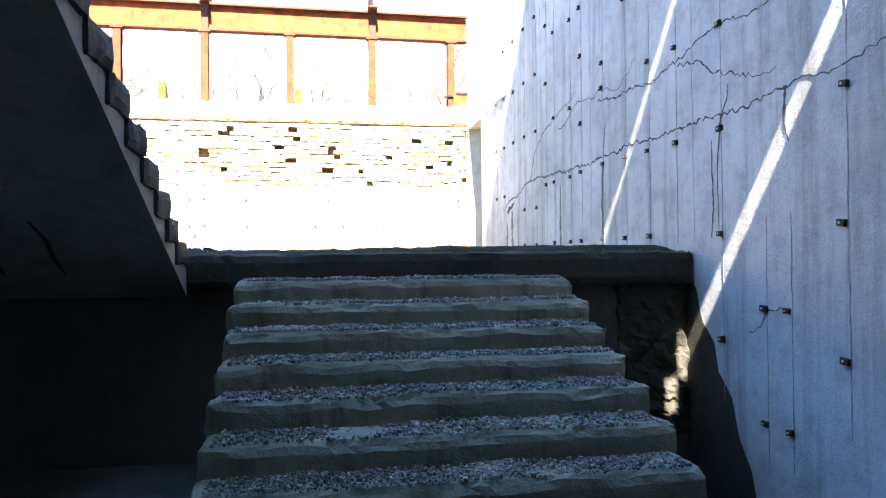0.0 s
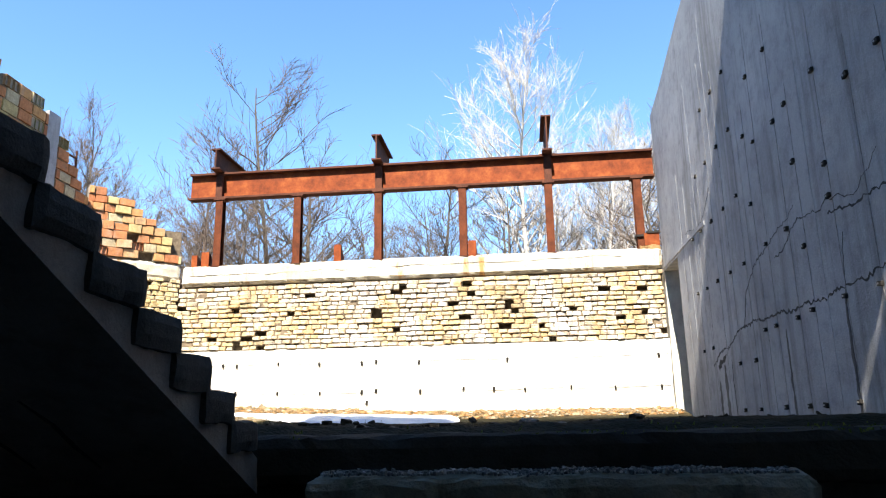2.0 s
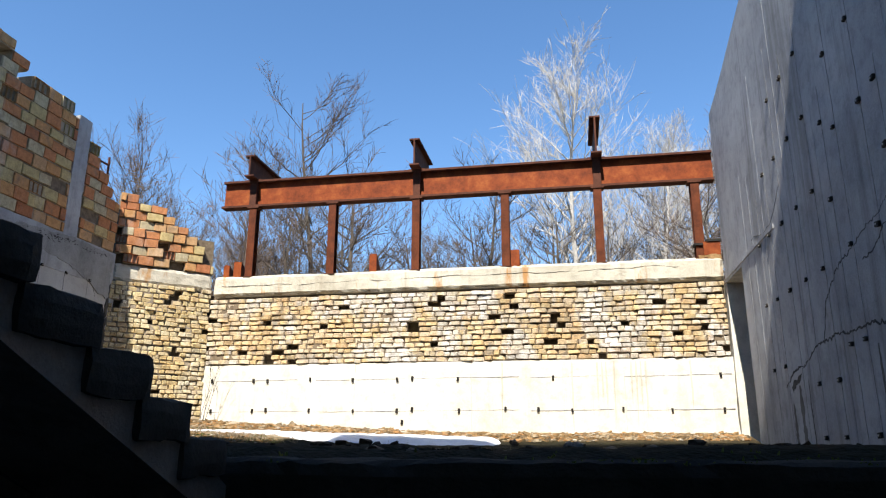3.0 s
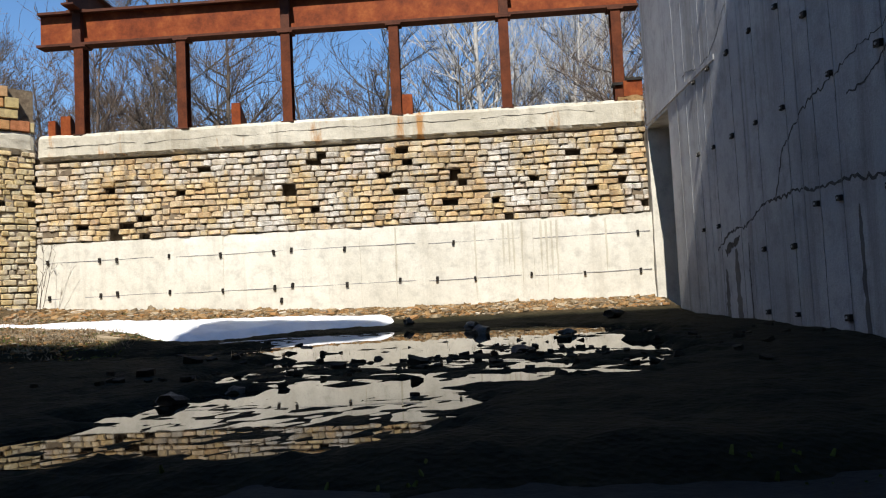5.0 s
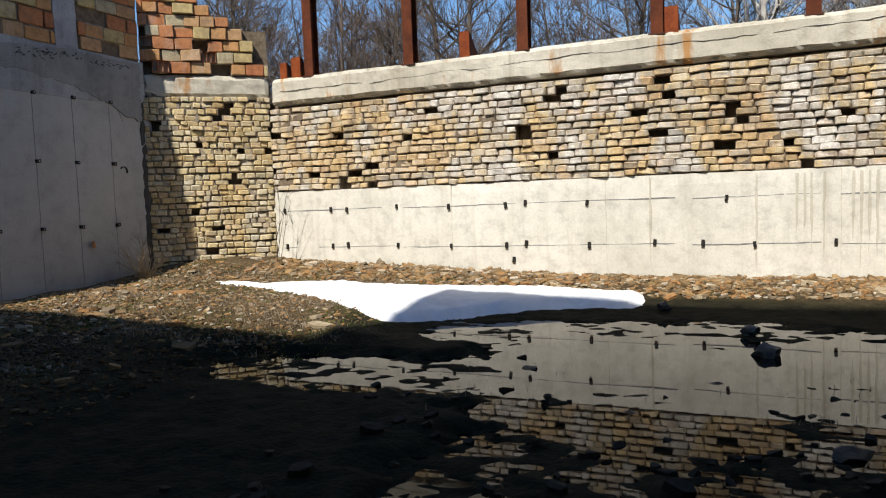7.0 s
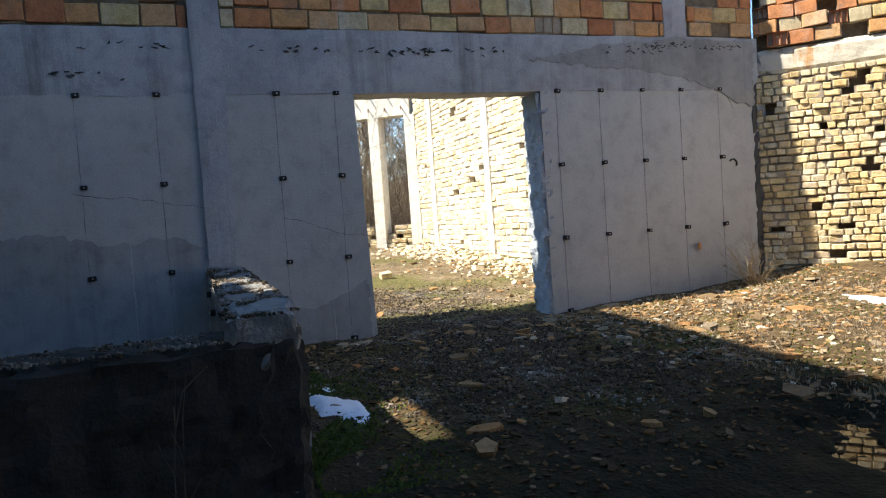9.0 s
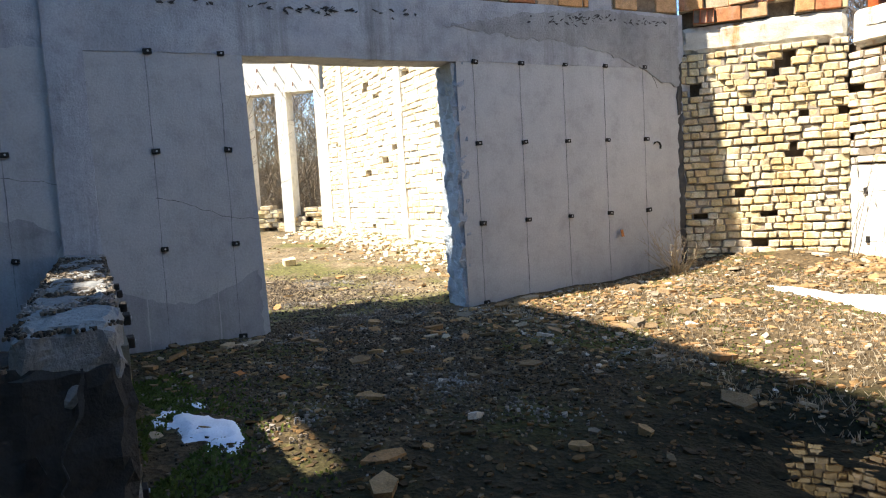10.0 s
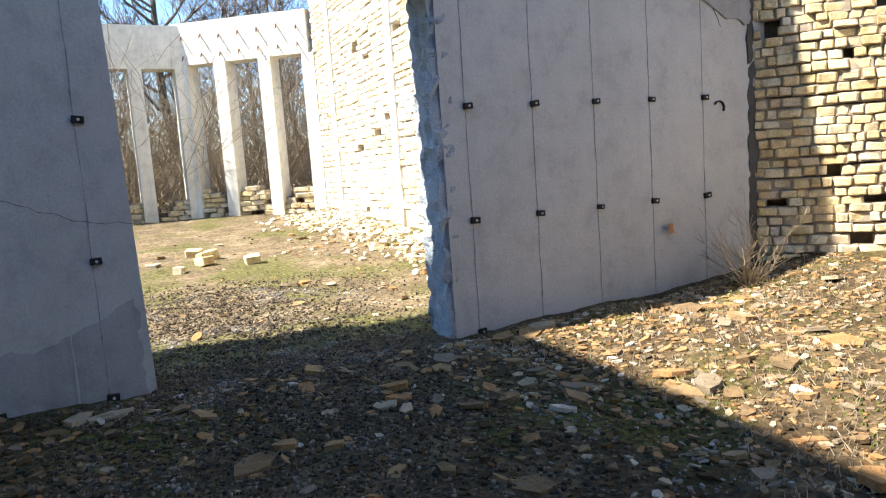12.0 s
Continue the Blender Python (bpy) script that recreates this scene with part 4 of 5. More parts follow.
def ground_z(x, y):
    v = Vector((x, y, 0))
    fine = noise.noise(v * 9.0) * 0.012 + noise.noise(v * 21.0) * 0.006
    rough = noise.noise(v * 2.2 + Vector((3, 1, 0))) * 0.03
    if x < XL - 0.2:
        return 0.20 + 0.036 * (XL - x) + rough * 1.2 + fine * 1.3 + 0.12 * smooth(12.4, 13.3, y)
    base = 0.055 + 0.14 * smooth(-2.8, -7.2, x) + 0.17 * smooth(13.7, 15.3, y) + 0.12 * smooth(-5.6, -7.4, x) * smooth(12.6, 14.6, y)
    shore = smooth(-0.15, -0.7, puddle(x, y))
    base += (0.065 * smooth(11.0, 12.2, y) * smooth(-1.2, -2.8, x) + 0.03 * smooth(-2.2, -4.0, x)) * shore
    base *= 1 - 0.6 * (1 - shore) * smooth(11.5, 12.5, y)
    base -= 0.085 * smooth(6.72, 6.24, y) * smooth(-4.5, -3.0, x)
    base -= 0.022 * smooth(9.2, 8.0, y) * smooth(-2.4, -1.2, x) * smooth(1.9, 0.9, x) * smooth(6.6, 7.0, y)
    base = base + rough * 0.7 + fine
    p = puddle(x, y)
    p += 0.18 * noise.noise(Vector((x * 2.3, y * 4.5, 5))) + 0.15 * noise.noise(Vector((x * 6, y * 11, 9))) + 0.06 * noise.noise(Vector((x * 15, y * 26, 4)))
    mask = smooth(-0.16, 0.12, p)
    clod = noise.noise(Vector((x * 1.5, y * 3.1, 7.7))) + 0.55 * noise.noise(Vector((x * 4.2, y * 7.5, 2.0)))
    lumps = noise.noise(Vector((x * 2.6, y * 4.6, 1.7))) + 0.7 * noise.noise(Vector((x * 6.5, y * 10.0, 3.1))) + 0.35 * noise.noise(Vector((x * 15, y * 21, 8.0)))
    band = smooth(8.0, 8.7, y) * smooth(10.2, 9.6, y - 0.1 * x)
    band = max(band, 0.8 * smooth(-0.9, -1.5, x), 0.7 * smooth(12.2, 12.8, y))
    near = smooth(8.5, 7.9, y)
    specks = noise.noise(Vector((x * 8, y * 11, 3.0))) + 0.8 * noise.noise(Vector((x * 19, y * 23, 6.0)))
    bed = (-0.05 + 0.088 * max(0.0, clod - 0.01)) * (1 - band) + (0.004 + 0.055 * lumps) * band + fine * 1.5
    bed = bed * (1 - near) + (-0.004 + 0.020 * specks + 0.010 * clod) * near
    bed = min(bed, bed * 0.4)
    return base * (1 - mask) + bed * mask if p > -0.16 else (max(base, 0.012) if y > 6.7 else base)


def sheet(name, x0, x1, y0, y1, res, mat, fn):
    nx, ny = int((x1 - x0) / res), int((y1 - y0) / res)
    verts = [(x0 + (x1 - x0) * i / nx, y0 + (y1 - y0) * j / ny, 0) for j in range(ny + 1) for i in range(nx + 1)]
    verts = [(x, y, fn(x, y)) for x, y, _ in verts]
    faces = [(j * (nx + 1) + i, j * (nx + 1) + i + 1, (j + 1) * (nx + 1) + i + 1, (j + 1) * (nx + 1) + i) for j in range(ny) for i in range(nx)]
    return mesh_of(name, verts, faces, mat, True)


structure("ground_court", sheet("ground_court", -3.62, XR + 0.01, 6.22, YF + 0.02, 0.045, ground_m, ground_z), None, "muddy court floor with moss, grit and puddles", "ground")
structure("ground_gate", sheet("ground_gate", XL - 0.45, -3.60, 7.5, 15.8, 0.05, ground_m, ground_z), None, "gritty mossy ground before the gateway", "ground")
structure("ground_room", sheet("ground_room", RX - 1.5, XL - 0.43, -2.0, 13.6, 0.09, meadow_m, ground_z), None, "grassy ground of the second room", "ground")
structure("water", boxes((-3.58, 2.6, 6.75, 14.1, -0.06, 0.0)), water_m, "shallow muddy puddle of still water on the court", "water")


def hill(x, y):
    z = 0.1 + 7.5 * smooth(17, 75, y) + 5.0 * smooth(-24, -90, x)
    return z + 0.25 * noise.noise(Vector((x * 0.1, y * 0.1, 2)))


gx = [-400, -250, -160, -110, -80, -60, -48, -40, -34, -29, -24, RX - 1.4, -15, -9, -3, 2, 6.9, 14, 22, 32, 45, 65, 100, 160, 250, 400]
gy = [-400, -200, -100, -50, -20, -2, 4, 9, 13.6, 16.0, 20, 24, 28, 33, 39, 46, 55, 65, 80, 110, 160, 250, 400]
gv = [(x, y, hill(x, y)) for y in gy for x in gx]
gf = []
for j in range(len(gy) - 1):
    for i in range(len(gx) - 1):
        if gx[i] >= RX - 1.45 and gx[i + 1] <= 6.95 and gy[j] >= -2.1 and gy[j + 1] <= 16.05:
            continue
        a = j * len(gx) + i
        gf.append((a, a + 1, a + 1 + len(gx), a + len(gx)))
structure("ground", mesh_of("ground", gv, gf, wood_m, True), None, "leaf-strewn wooded ground around the ruin", "ground")


# ---- snow ----
def heap(name, label, x0, x1, y0, y1, res, field, thick):
    """A patch of snow, thickest inside its outline and ragged at the rim."""
    nx, ny = int((x1 - x0) / res), int((y1 - y0) / res)
    verts, index, faces = [], {}, []

    def depth(x, y):
        f = field(x, y) + 0.16 * noise.noise(Vector((x * 2.5, y * 3.5, 1))) + 0.08 * noise.noise(Vector((x * 9, y * 9, 4)))
        return f

    def vert(i, j):
        if (i, j) not in index:
            x, y = x0 + res * i, y0 + res * j
            d = depth(x, y)
            index[(i, j)] = len(verts)
            verts.append((x, y, ground_z(x, y) * 0.85 + 0.012 + (thick * min(1.0, max(-0.8, d * 2.5)) + 0.006 * noise.noise(Vector((x * 6, y * 6, 8))))))
        return index[(i, j)]
    for j in range(ny):
        for i in range(nx):
            if depth(x0 + res * (i + 0.5), y0 + res * (j + 0.5)) > -0.12:
                faces.append((vert(i, j), vert(i + 1, j), vert(i + 1, j + 1), vert(i, j + 1)))
    ob = new(name, mesh_of(name, verts, faces, snow_m, True))
    return tagged(ob, label, "snow", kind="stuff")


def main_snow(x, y):
    mid = 14.25 - 0.5 * smooth(-2.2, -6.0, x) - 0.25 * math.exp(-((x + 3.1) / 1.2) ** 2)
    half = 0.30 + 0.85 * math.exp(-((x + 3.0) / 1.15) ** 2) - 0.2 * smooth(-4.6, -6.4, x)
    low = mid - half * 1.05
    return min((y - low) / 0.5, (mid + min(half, 0.45) - y) / 0.4, (x + 6.3) / 0.9, (-0.55 - x) / 0.5)


heap("snow_patch", "long melting patch of white snow on the court", -6.6, -0.3, 12.0, 15.0, 0.05, main_snow, 0.07)
heap("snow_patch", "small ragged patch of grainy snow beside the low wall", -6.5, -4.4, 7.6, 8.6, 0.035,
     lambda x, y: 0.62 - math.hypot((x + 5.3) / 0.85, (y - 7.95 - 0.16 * (x + 5.3)) / 0.30) + 0.5 * noise.noise(Vector((x * 5, y * 6, 0))) + 0.3 * noise.noise(Vector((x * 13, y * 13, 3))), 0.04)


# ---- steel on the far wall ----
def i_profile(w, h, t):
    return [(-w / 2, 0), (w / 2, 0), (w / 2, t), (t / 2, t), (t / 2, h - t), (w / 2, h - t), (w / 2, h), (-w / 2, h), (-w / 2, h - t), (-t / 2, h - t), (-t / 2, t), (-w / 2, t)]


girder = tagged(new("steel_girder"), "long rusty steel I-beam carried on posts above the wall", "girder")
girder.location = (-1.5, YF + 0.12, 4.68)
GY = YF + 0.12
part("web", boxes((-6.25, XR, GY - 0.012, GY + 0.012, 4.72, 5.21)), RUST, girder)
part("bottom_flange", boxes((-6.27, XR + 0.0, GY - 0.11, GY + 0.11, 4.68, 4.72)), RUST_DARK, girder)
part("top_flange", boxes((-6.25, XR, GY - 0.11, GY + 0.11, 5.21, 5.25)), RUST_DARK, girder)
for x in (-5.6, -2.2, 1.24):
    part("stiffener", boxes((x - 0.07, x + 0.07, GY - 0.105, GY + 0.105, 4.722, 5.208)), RUST_DARK, girder)


def steel_post(x, base=3.22, top=4.68):
    e = tagged(new("steel_post"), "rusty steel post standing on the concrete capping beam", "post", "posts under the girder")
    e.location = (x, GY, base)
    part("shaft", prism([(x + a, GY + b - 0.09) for a, b in i_profile(0.15, 0.18, 0.018)], "z", base, top - 0.03), RUST_POST, e)
    part("cap_plate", boxes((x - 0.12, x + 0.12, GY - 0.11, GY + 0.11, top - 0.03, top - 0.002)), RUST_DARK, e)
    part("base_plate", boxes((x - 0.10, x + 0.10, GY - 0.12, GY + 0.12, base - 0.005, base + 0.015)), RUST_DARK, e)


for x in (-5.58, -3.90, -2.21, -0.49, 1.23, 2.95):
    steel_post(x)
for x, h, w in ((-5.6, 0.45, 0.2), (-2.2, 0.55, 0.2), (1.24, 0.74, 0.2)):
    e = tagged(new("cross_beam"), "short dark rusty I-beam stub lying across the girder", "beam", "stubs on the girder")
    e.location = (x, GY, 5.25)
    part("stub", prism([(x + a, 5.252 + b) for a, b in i_profile(w, h, 0.03)], "y", GY - 0.35, GY + 1.0), RUST_DARK, e)
    part("bearing_plate", boxes((x - 0.16, x + 0.16, GY - 0.11, GY + 0.11, 5.25, 5.262)), RUST_DARK, e)
for x, w, h in ((-5.82, 0.16, 0.32), (-6.05, 0.12, 0.26), (-3.04, 0.14, 0.36), (-0.32, 0.16, 0.32)):
    e = tagged(new("stub_post"), "short rusty cut-off steel stub on the capping beam", "post", "cut-off stubs on the wall")
    e.location = (x, GY, 3.22)
    part("plate", boxes((x - w / 2, x + w / 2, GY - 0.08, GY - 0.05, 3.21, 3.22 + h)), RUST, e)
    part("gusset", prism([(GY - 0.05, 3.21), (GY + 0.38, 3.21), (GY - 0.05, 3.22 + h)], "x", x + w / 2 - 0.02, x + w / 2), RUST_DARK, e)
e = tagged(new("steel_bracket"), "rusty steel bracket bolted at the end of the wall", "bracket")
e.location = (3.1, GY, 3.24)
part("body", boxes((3.0, 3.28, GY - 0.12, GY + 0.05, 3.28, 3.52)), RUST, e)
part("bracket_plate", boxes((2.84, 2.99, GY - 0.13, GY + 0.05, 3.46, 3.50)), IRON, e)
part("bracket_plate", boxes((3.05, 3.29, GY - 0.14, GY + 0.06, 3.52, 3.56)), IRON, e)
part("packing", rough_box("packing", (2.9, 3.29, GY - 0.12, GY + 0.2, 3.2, 3.285), SLAB, 0.06, 0.02, 6, 3), None, e)
# thin pipe frame over the brick wall
e = tagged(new("pipe_frame"), "thin bent steel rods sticking up from the broken wall", "rods")
e.location = (XL - 0.2, 13.5, 4.3)
part("rod", boxes((XL - 0.22, XL - 0.19, 13.62, 13.65, 4.2, 5.15), (XL - 0.22, XL - 0.19, 13.62, 13.95, 5.12, 5.15), (XL - 0.22, XL - 0.19, 13.92, 13.95, 4.2, 5.3)), RUST_DARK, e)


# ---- trees ----
def limb(verts, faces, p, d, length, r0, r1, segs, sides, bend, rnd, lift=0.0):
    """A tapering crooked tube. Gives the points along it, with direction and radius."""
    path = []
    ring = None
    for i in range(segs + 1):
        r = r0 + (r1 - r0) * i / segs
        a = d.orthogonal().normalized()
        b = d.cross(a)
        new_ring = len(verts)
        for k in range(sides):
            w = 2 * math.pi * k / sides
            verts.append(p + (a * math.cos(w) + b * math.sin(w)) * r)
        if ring is not None:
            for k in range(sides):
                faces.append((ring + k, ring + (k + 1) % sides, new_ring + (k + 1) % sides, new_ring + k))
        ring = new_ring
        path.append((p.copy(), d.copy(), r))
        p = p + d * (length / segs)
        d = (d + Vector((rnd.uniform(-bend, bend), rnd.uniform(-bend, bend), rnd.uniform(-bend, bend) + lift))).normalized()
    return path


def build_tree(name, label, seed, height, radius, spread, up, limbs, twigs, bark, twig_mat, fork=0.25):
    rnd = random.Random(seed)
    e = tagged(new(name), label, "tree", "bare trees of the wood")
    tv, tf = [], []
    trunk = limb(tv, tf, Vector((0, 0, -0.3)), Vector((rnd.uniform(-0.06, 0.06), rnd.uniform(-0.06, 0.06), 1)).normalized(), height, radius, radius * 0.12, 12, 7, 0.07, rnd, 0.03)
    part("trunk", mesh_of("trunk", tv, tf, bark, True), None, e)
    cv, cf = [], []
    for i in range(limbs):
        bv, bf = [], []
        t = fork + (0.97 - fork) * (i + rnd.random()) / limbs
        k = min(len(trunk) - 2, int(t * 12))
        p, d, r = trunk[k]
        p = p.lerp(trunk[k + 1][0], t * 12 - k)
        a = rnd.uniform(0, 2 * math.pi)
        way = Vector((math.cos(a) * spread, math.sin(a) * spread, up + rnd.uniform(-0.15, 0.25))).normalized()
        ll = height * (0.42 - 0.27 * t) * rnd.uniform(0.75, 1.25)
        br = limb(bv, bf, p, way, ll, max(0.02, r * 0.5), 0.008, 7, 4, 0.16, rnd, 0.06)
        for q in range(twigs):
            k2 = rnd.randint(2, 7)
            p2, d2, r2 = br[k2]
            side = Vector((rnd.uniform(-1, 1), rnd.uniform(-1, 1), rnd.uniform(-0.3, 0.9)))
            tw = limb(cv, cf, p2, (d2 + side * 0.9).normalized(), ll * rnd.uniform(0.2, 0.45), max(0.010, r2 * 0.6), 0.006, 4, 3, 0.22, rnd, 0.05)
            for _ in range(4):
                p3, d3, _r = tw[rnd.randint(1, 4)]
                side = Vector((rnd.uniform(-1, 1), rnd.uniform(-1, 1), rnd.uniform(-0.3, 0.8)))
                limb(cv, cf, p3, (d3 + side).normalized(), ll * rnd.uniform(0.1, 0.26), 0.010, 0.005, 2, 3, 0.25, rnd)
        part("branch", mesh_of("branch", bv, bf, bark, True), None, e)
    part("crown", mesh_of("crown", cv, cf, twig_mat), None, e, "fine bare twigs")["kind"] = "stuff"
    return e


kinds = [build_tree("bare_poplar", "tall bare poplar with pale upright branches", 3, 19.0, 0.24, 0.95, 0.95, 44, 17, BARK_PALE, BARK_PALE, 0.22),
         build_tree("bare_tree", "bare grey-brown tree with reddish twigs", 8, 15.0, 0.18, 0.9, 0.6, 26, 13, BARK, TWIG, 0.25),
         build_tree("bare_tree", "bare dark tree with crooked spreading limbs", 14, 13.0, 0.21, 1.0, 0.45, 24, 13, BARK, BARK, 0.2),
         build_tree("bare_tree", "slim young bare tree with thin twigs", 21, 11.0, 0.09, 0.7, 0.8, 24, 9, TWIG, TWIG, 0.12)]
spots = [(0, 1.4, 33.0, 0.78, 20), (1, -11.0, 33.0, 1.02, 0), (2, -6.2, 25.0, 0.72, 40), (3, -9.0, 22.0, 0.8, 10)]
rnd = random.Random(77)
for i in range(62):
    k = rnd.choice((1, 1, 2, 3, 3, 2))
    y = rnd.choice((rnd.uniform(21.5, 31), rnd.uniform(23, 60)))
    spots.append((k, rnd.uniform(-0.62, 0.42) * (y + 4), y, rnd.uniform(0.5, 0.76) * (0.8 if y < 26 else 1.0), rnd.uniform(0, 360)))
spots += [(0, 7.5, 44.0, 0.72, 99), (0, 3.2, 27.0, 0.5, 130)]
for i in range(26):
    k = rnd.choice((1, 2, 3, 3))
    x = rnd.uniform(-46, -23.5)
    spots.append((k, x, 11.5 + (x + 10) * -0.25 + rnd.uniform(-13, 12), rnd.uniform(0.6, 0.95), rnd.uniform(0, 360)))
used = set()
for k, x, y, s, turn in spots:
    z = hill(x, y) - 0.1
    m = pose(x, y, z, rnd.uniform(-3, 3), rnd.uniform(-3, 3), turn)
    if k in used:
        ob = copy_thing(kinds[k], m)
    else:
        ob = kinds[k]
        ob.matrix_basis = m
        used.add(k)
    ob.scale = (s, s, s)


def thicket(name, label, count, area, size, rnd, mat, spread=0.7):
    """Wild brush: many thin crooked stems."""
    v, f = [], []
    for _ in range(count):
        x, y = area(rnd)
        d = Vector((rnd.uniform(-spread, spread), rnd.uniform(-spread, spread), 1)).normalized()
        l = rnd.uniform(*size)
        stem = limb(v, f, Vector((x, y, hill(x, y) - 0.05)), d, l, 0.012, 0.005, 4, 3, 0.2, rnd)
        for _k in range(4):
            p, d2, r = stem[rnd.randint(1, 4)]
            limb(v, f, p, (d2 + Vector((rnd.uniform(-1, 1), rnd.uniform(-1, 1), rnd.uniform(-0.2, 0.8)))).normalized(), l * rnd.uniform(0.2, 0.45), 0.007, 0.003, 2, 3, 0.2, rnd)
    return tagged(new(name, mesh_of(name, v, f, mat)), label, "brush", kind="stuff")


rnd = random.Random(91)
thicket("brush", "dense leafless brush behind the far wall", 2800, lambda r: (r.uniform(-22, 14), r.uniform(20, 35)), (2.8, 5.2), rnd, TWIG, 0.85)
thicket("brush", "dense leafless brush behind the window bay", 3600, lambda r: (r.uniform(-31, -22.6), r.uniform(3, 24)), (2.5, 7.0), rnd, DRY, 1.3)


# ---- loose stones, gravel, weeds ----
def flat_stone(seed, mat):
    r = random.Random(seed)
    n = r.randint(5, 7)
    out = []
    for i in range(n):
        a = 2 * math.pi * (i + r.uniform(-0.25, 0.25)) / n
        q = r.uniform(0.34, 0.55)
        out.append((math.cos(a) * q * 1.25, math.sin(a) * q * 0.85))
    bm = prism(out, "z", -0.5, 0.5)
    for v in bm.verts:
        v.co.x += r.uniform(-0.05, 0.05)
        v.co.z += r.uniform(-0.15, 0.15)
    me = bpy.data.meshes.new("flat_stone")
    bm.to_mesh(me)
    bm.free()
    me.materials.append(mat)
    return me


slabs = [flat_stone(100 + i, SLAB) for i in range(9)]
rnd = random.Random(41)


def strewn(r):
    """A spot on the stony ground: foot of the far wall, corner, before and inside the gateway."""
    k = r.random()
    if k < 0.26:
        return r.uniform(-6.6, 3.0), YF - abs(r.gauss(0, 0.38)) - 0.1
    if k < 0.56:
        return XL + abs(r.gauss(0, 1.5)) + 0.2, r.uniform(10.6, 14.2)
    if k < 0.70:
        return XL + abs(r.gauss(0, 1.3)) + 0.1, r.uniform(7.7, 11.2)
    return r.uniform(-17, -7.9), 13.1 - abs(r.gauss(0, 1.0)) if r.random() < 0.85 else r.uniform(8.5, 12.5)


def open_ground(x, y):
    if x > XL and y - 14.15 > (x - XL) * (YF - 14.15) / (-6.30 - XL) - 0.08 and x < -6.2:
        return False
    return not (XL - 0.42 < x < XL + 0.06 and (y > 10.85 or y < 8.86)) and y < YF - 0.06 and (x > XL or y < 13.3)


count = 0
while count < 120:
    x, y = strewn(rnd) if count < 95 else (rnd.uniform(-7.3, -3.4), rnd.uniform(8.0, 12.2))
    if not open_ground(x, y):
        continue
    s = rnd.uniform(0.10, 0.26)
    h = rnd.uniform(0.015, 0.04)
    ob = new("flat_stone", rnd.choice(slabs))
    ob.matrix_basis = pose(x, y, ground_z(x, y) + h * 0.35, rnd.gauss(0, 6), rnd.gauss(0, 6), rnd.uniform(0, 360)) @ Matrix.Diagonal((s, s, h, 1))
    tagged(ob, "flat broken ochre stone lying on the gritty ground", "stone", "flat stones on the ground")
    count += 1


def scatter(name, label, count, spot, size, flat, meshes, rnd, mat, height=None):
    v, f = [], []
    hz = height or ground_z
    n = 0
    while n < count:
        x, y = spot(rnd)
        if height is None and not open_ground(x, y):
            continue
        me = rnd.choice(meshes)
        s = rnd.uniform(*size)
        if rnd.random() < 0.12:
            s *= 1.6
        m = pose(x, y, hz(x, y) + s * flat * 0.3, rnd.gauss(0, 12), rnd.gauss(0, 12), rnd.uniform(0, 360)) @ Matrix.Diagonal((s, s, s * flat, 1))
        a = len(v)
        v += [m @ q.co for q in me.vertices]
        f += [[a + i for i in p.vertices] for p in me.polygons]
        n += 1
    return tagged(new(name, mesh_of(name, v, f, mat)), label, "rubble", kind="stuff")


scatter("rubble", "broken flakes of ochre stone strewn over the ground", 2300, strewn, (0.025, 0.08), 0.22, slabs, rnd, SLAB_JOINED)
scatter("rubble", "dense litter of broken ochre flakes along the foot of the far wall", 3800, lambda r: (r.uniform(-6.2, 3.2), YF - 0.06 - 0.95 * r.random() ** 1.3), (0.03, 0.10), 0.25, slabs, rnd, SLAB_JOINED)
scatter("rubble", "litter of broken ochre flakes in the sunny corner", 4200, lambda r: (XL + 0.15 + 4.4 * r.random() ** 1.5, r.uniform(11.0, 14.6)), (0.012, 0.055), 0.25, slabs, rnd, SLAB_JOINED)
scatter("rubble", "brown flakes of stone and bark trodden into the path", 3600, lambda r: (r.uniform(-7.5, -3.2), r.uniform(7.9, 11.8)), (0.015, 0.05), 0.22, slabs, rnd, LITTER)
scatter("rubble", "broken building stone along the foot of the sunlit wall", 900, lambda r: (r.uniform(-19, -8.2), 13.1 - abs(r.gauss(0, 0.6))), (0.04, 0.14), 0.35, slabs, rnd, ROOM_STONE)
scatter("gravel", "fine grey grit on the path through the gateway", 21000, lambda r: (r.uniform(-11.0, -4.6) + r.gauss(0, 0.4), 9.5 + r.gauss(0, 0.85)), (0.009, 0.021), 0.7, slabs, rnd, GRIT)
scatter("mud_clods", "dark clods of mud and stone in the puddle", 260, lambda r: (r.gauss(0.5, 1.1), r.gauss(9.9, 0.9)), (0.03, 0.08), 0.35, slabs, rnd,
        plain("wet_mud", [(0.3, (0.02, 0.016, 0.011)), (0.7, (0.05, 0.042, 0.03))], 9.0, 0.85))


def tread_z(x, y):
    k = 1
    while y < 5.75 - 0.33 * (k - 1):
        k += 1
    return -0.06 - 0.16 * k + 0.008 + 0.016 * noise.noise(Vector((x * 2.6, y * 2.6, 1)))


def on_treads(r):
    k = r.randint(1, 9)
    y = 5.75 - 0.33 * (k - 1)
    return r.uniform(-0.54, 1.96), y + 0.025 + 0.30 * r.random() ** 0.9


scatter("stair_gravel", "pale grey gravel lying on the stair treads", 22000, on_treads, (0.007, 0.019), 0.75, slabs, rnd, GRAVEL, tread_z)


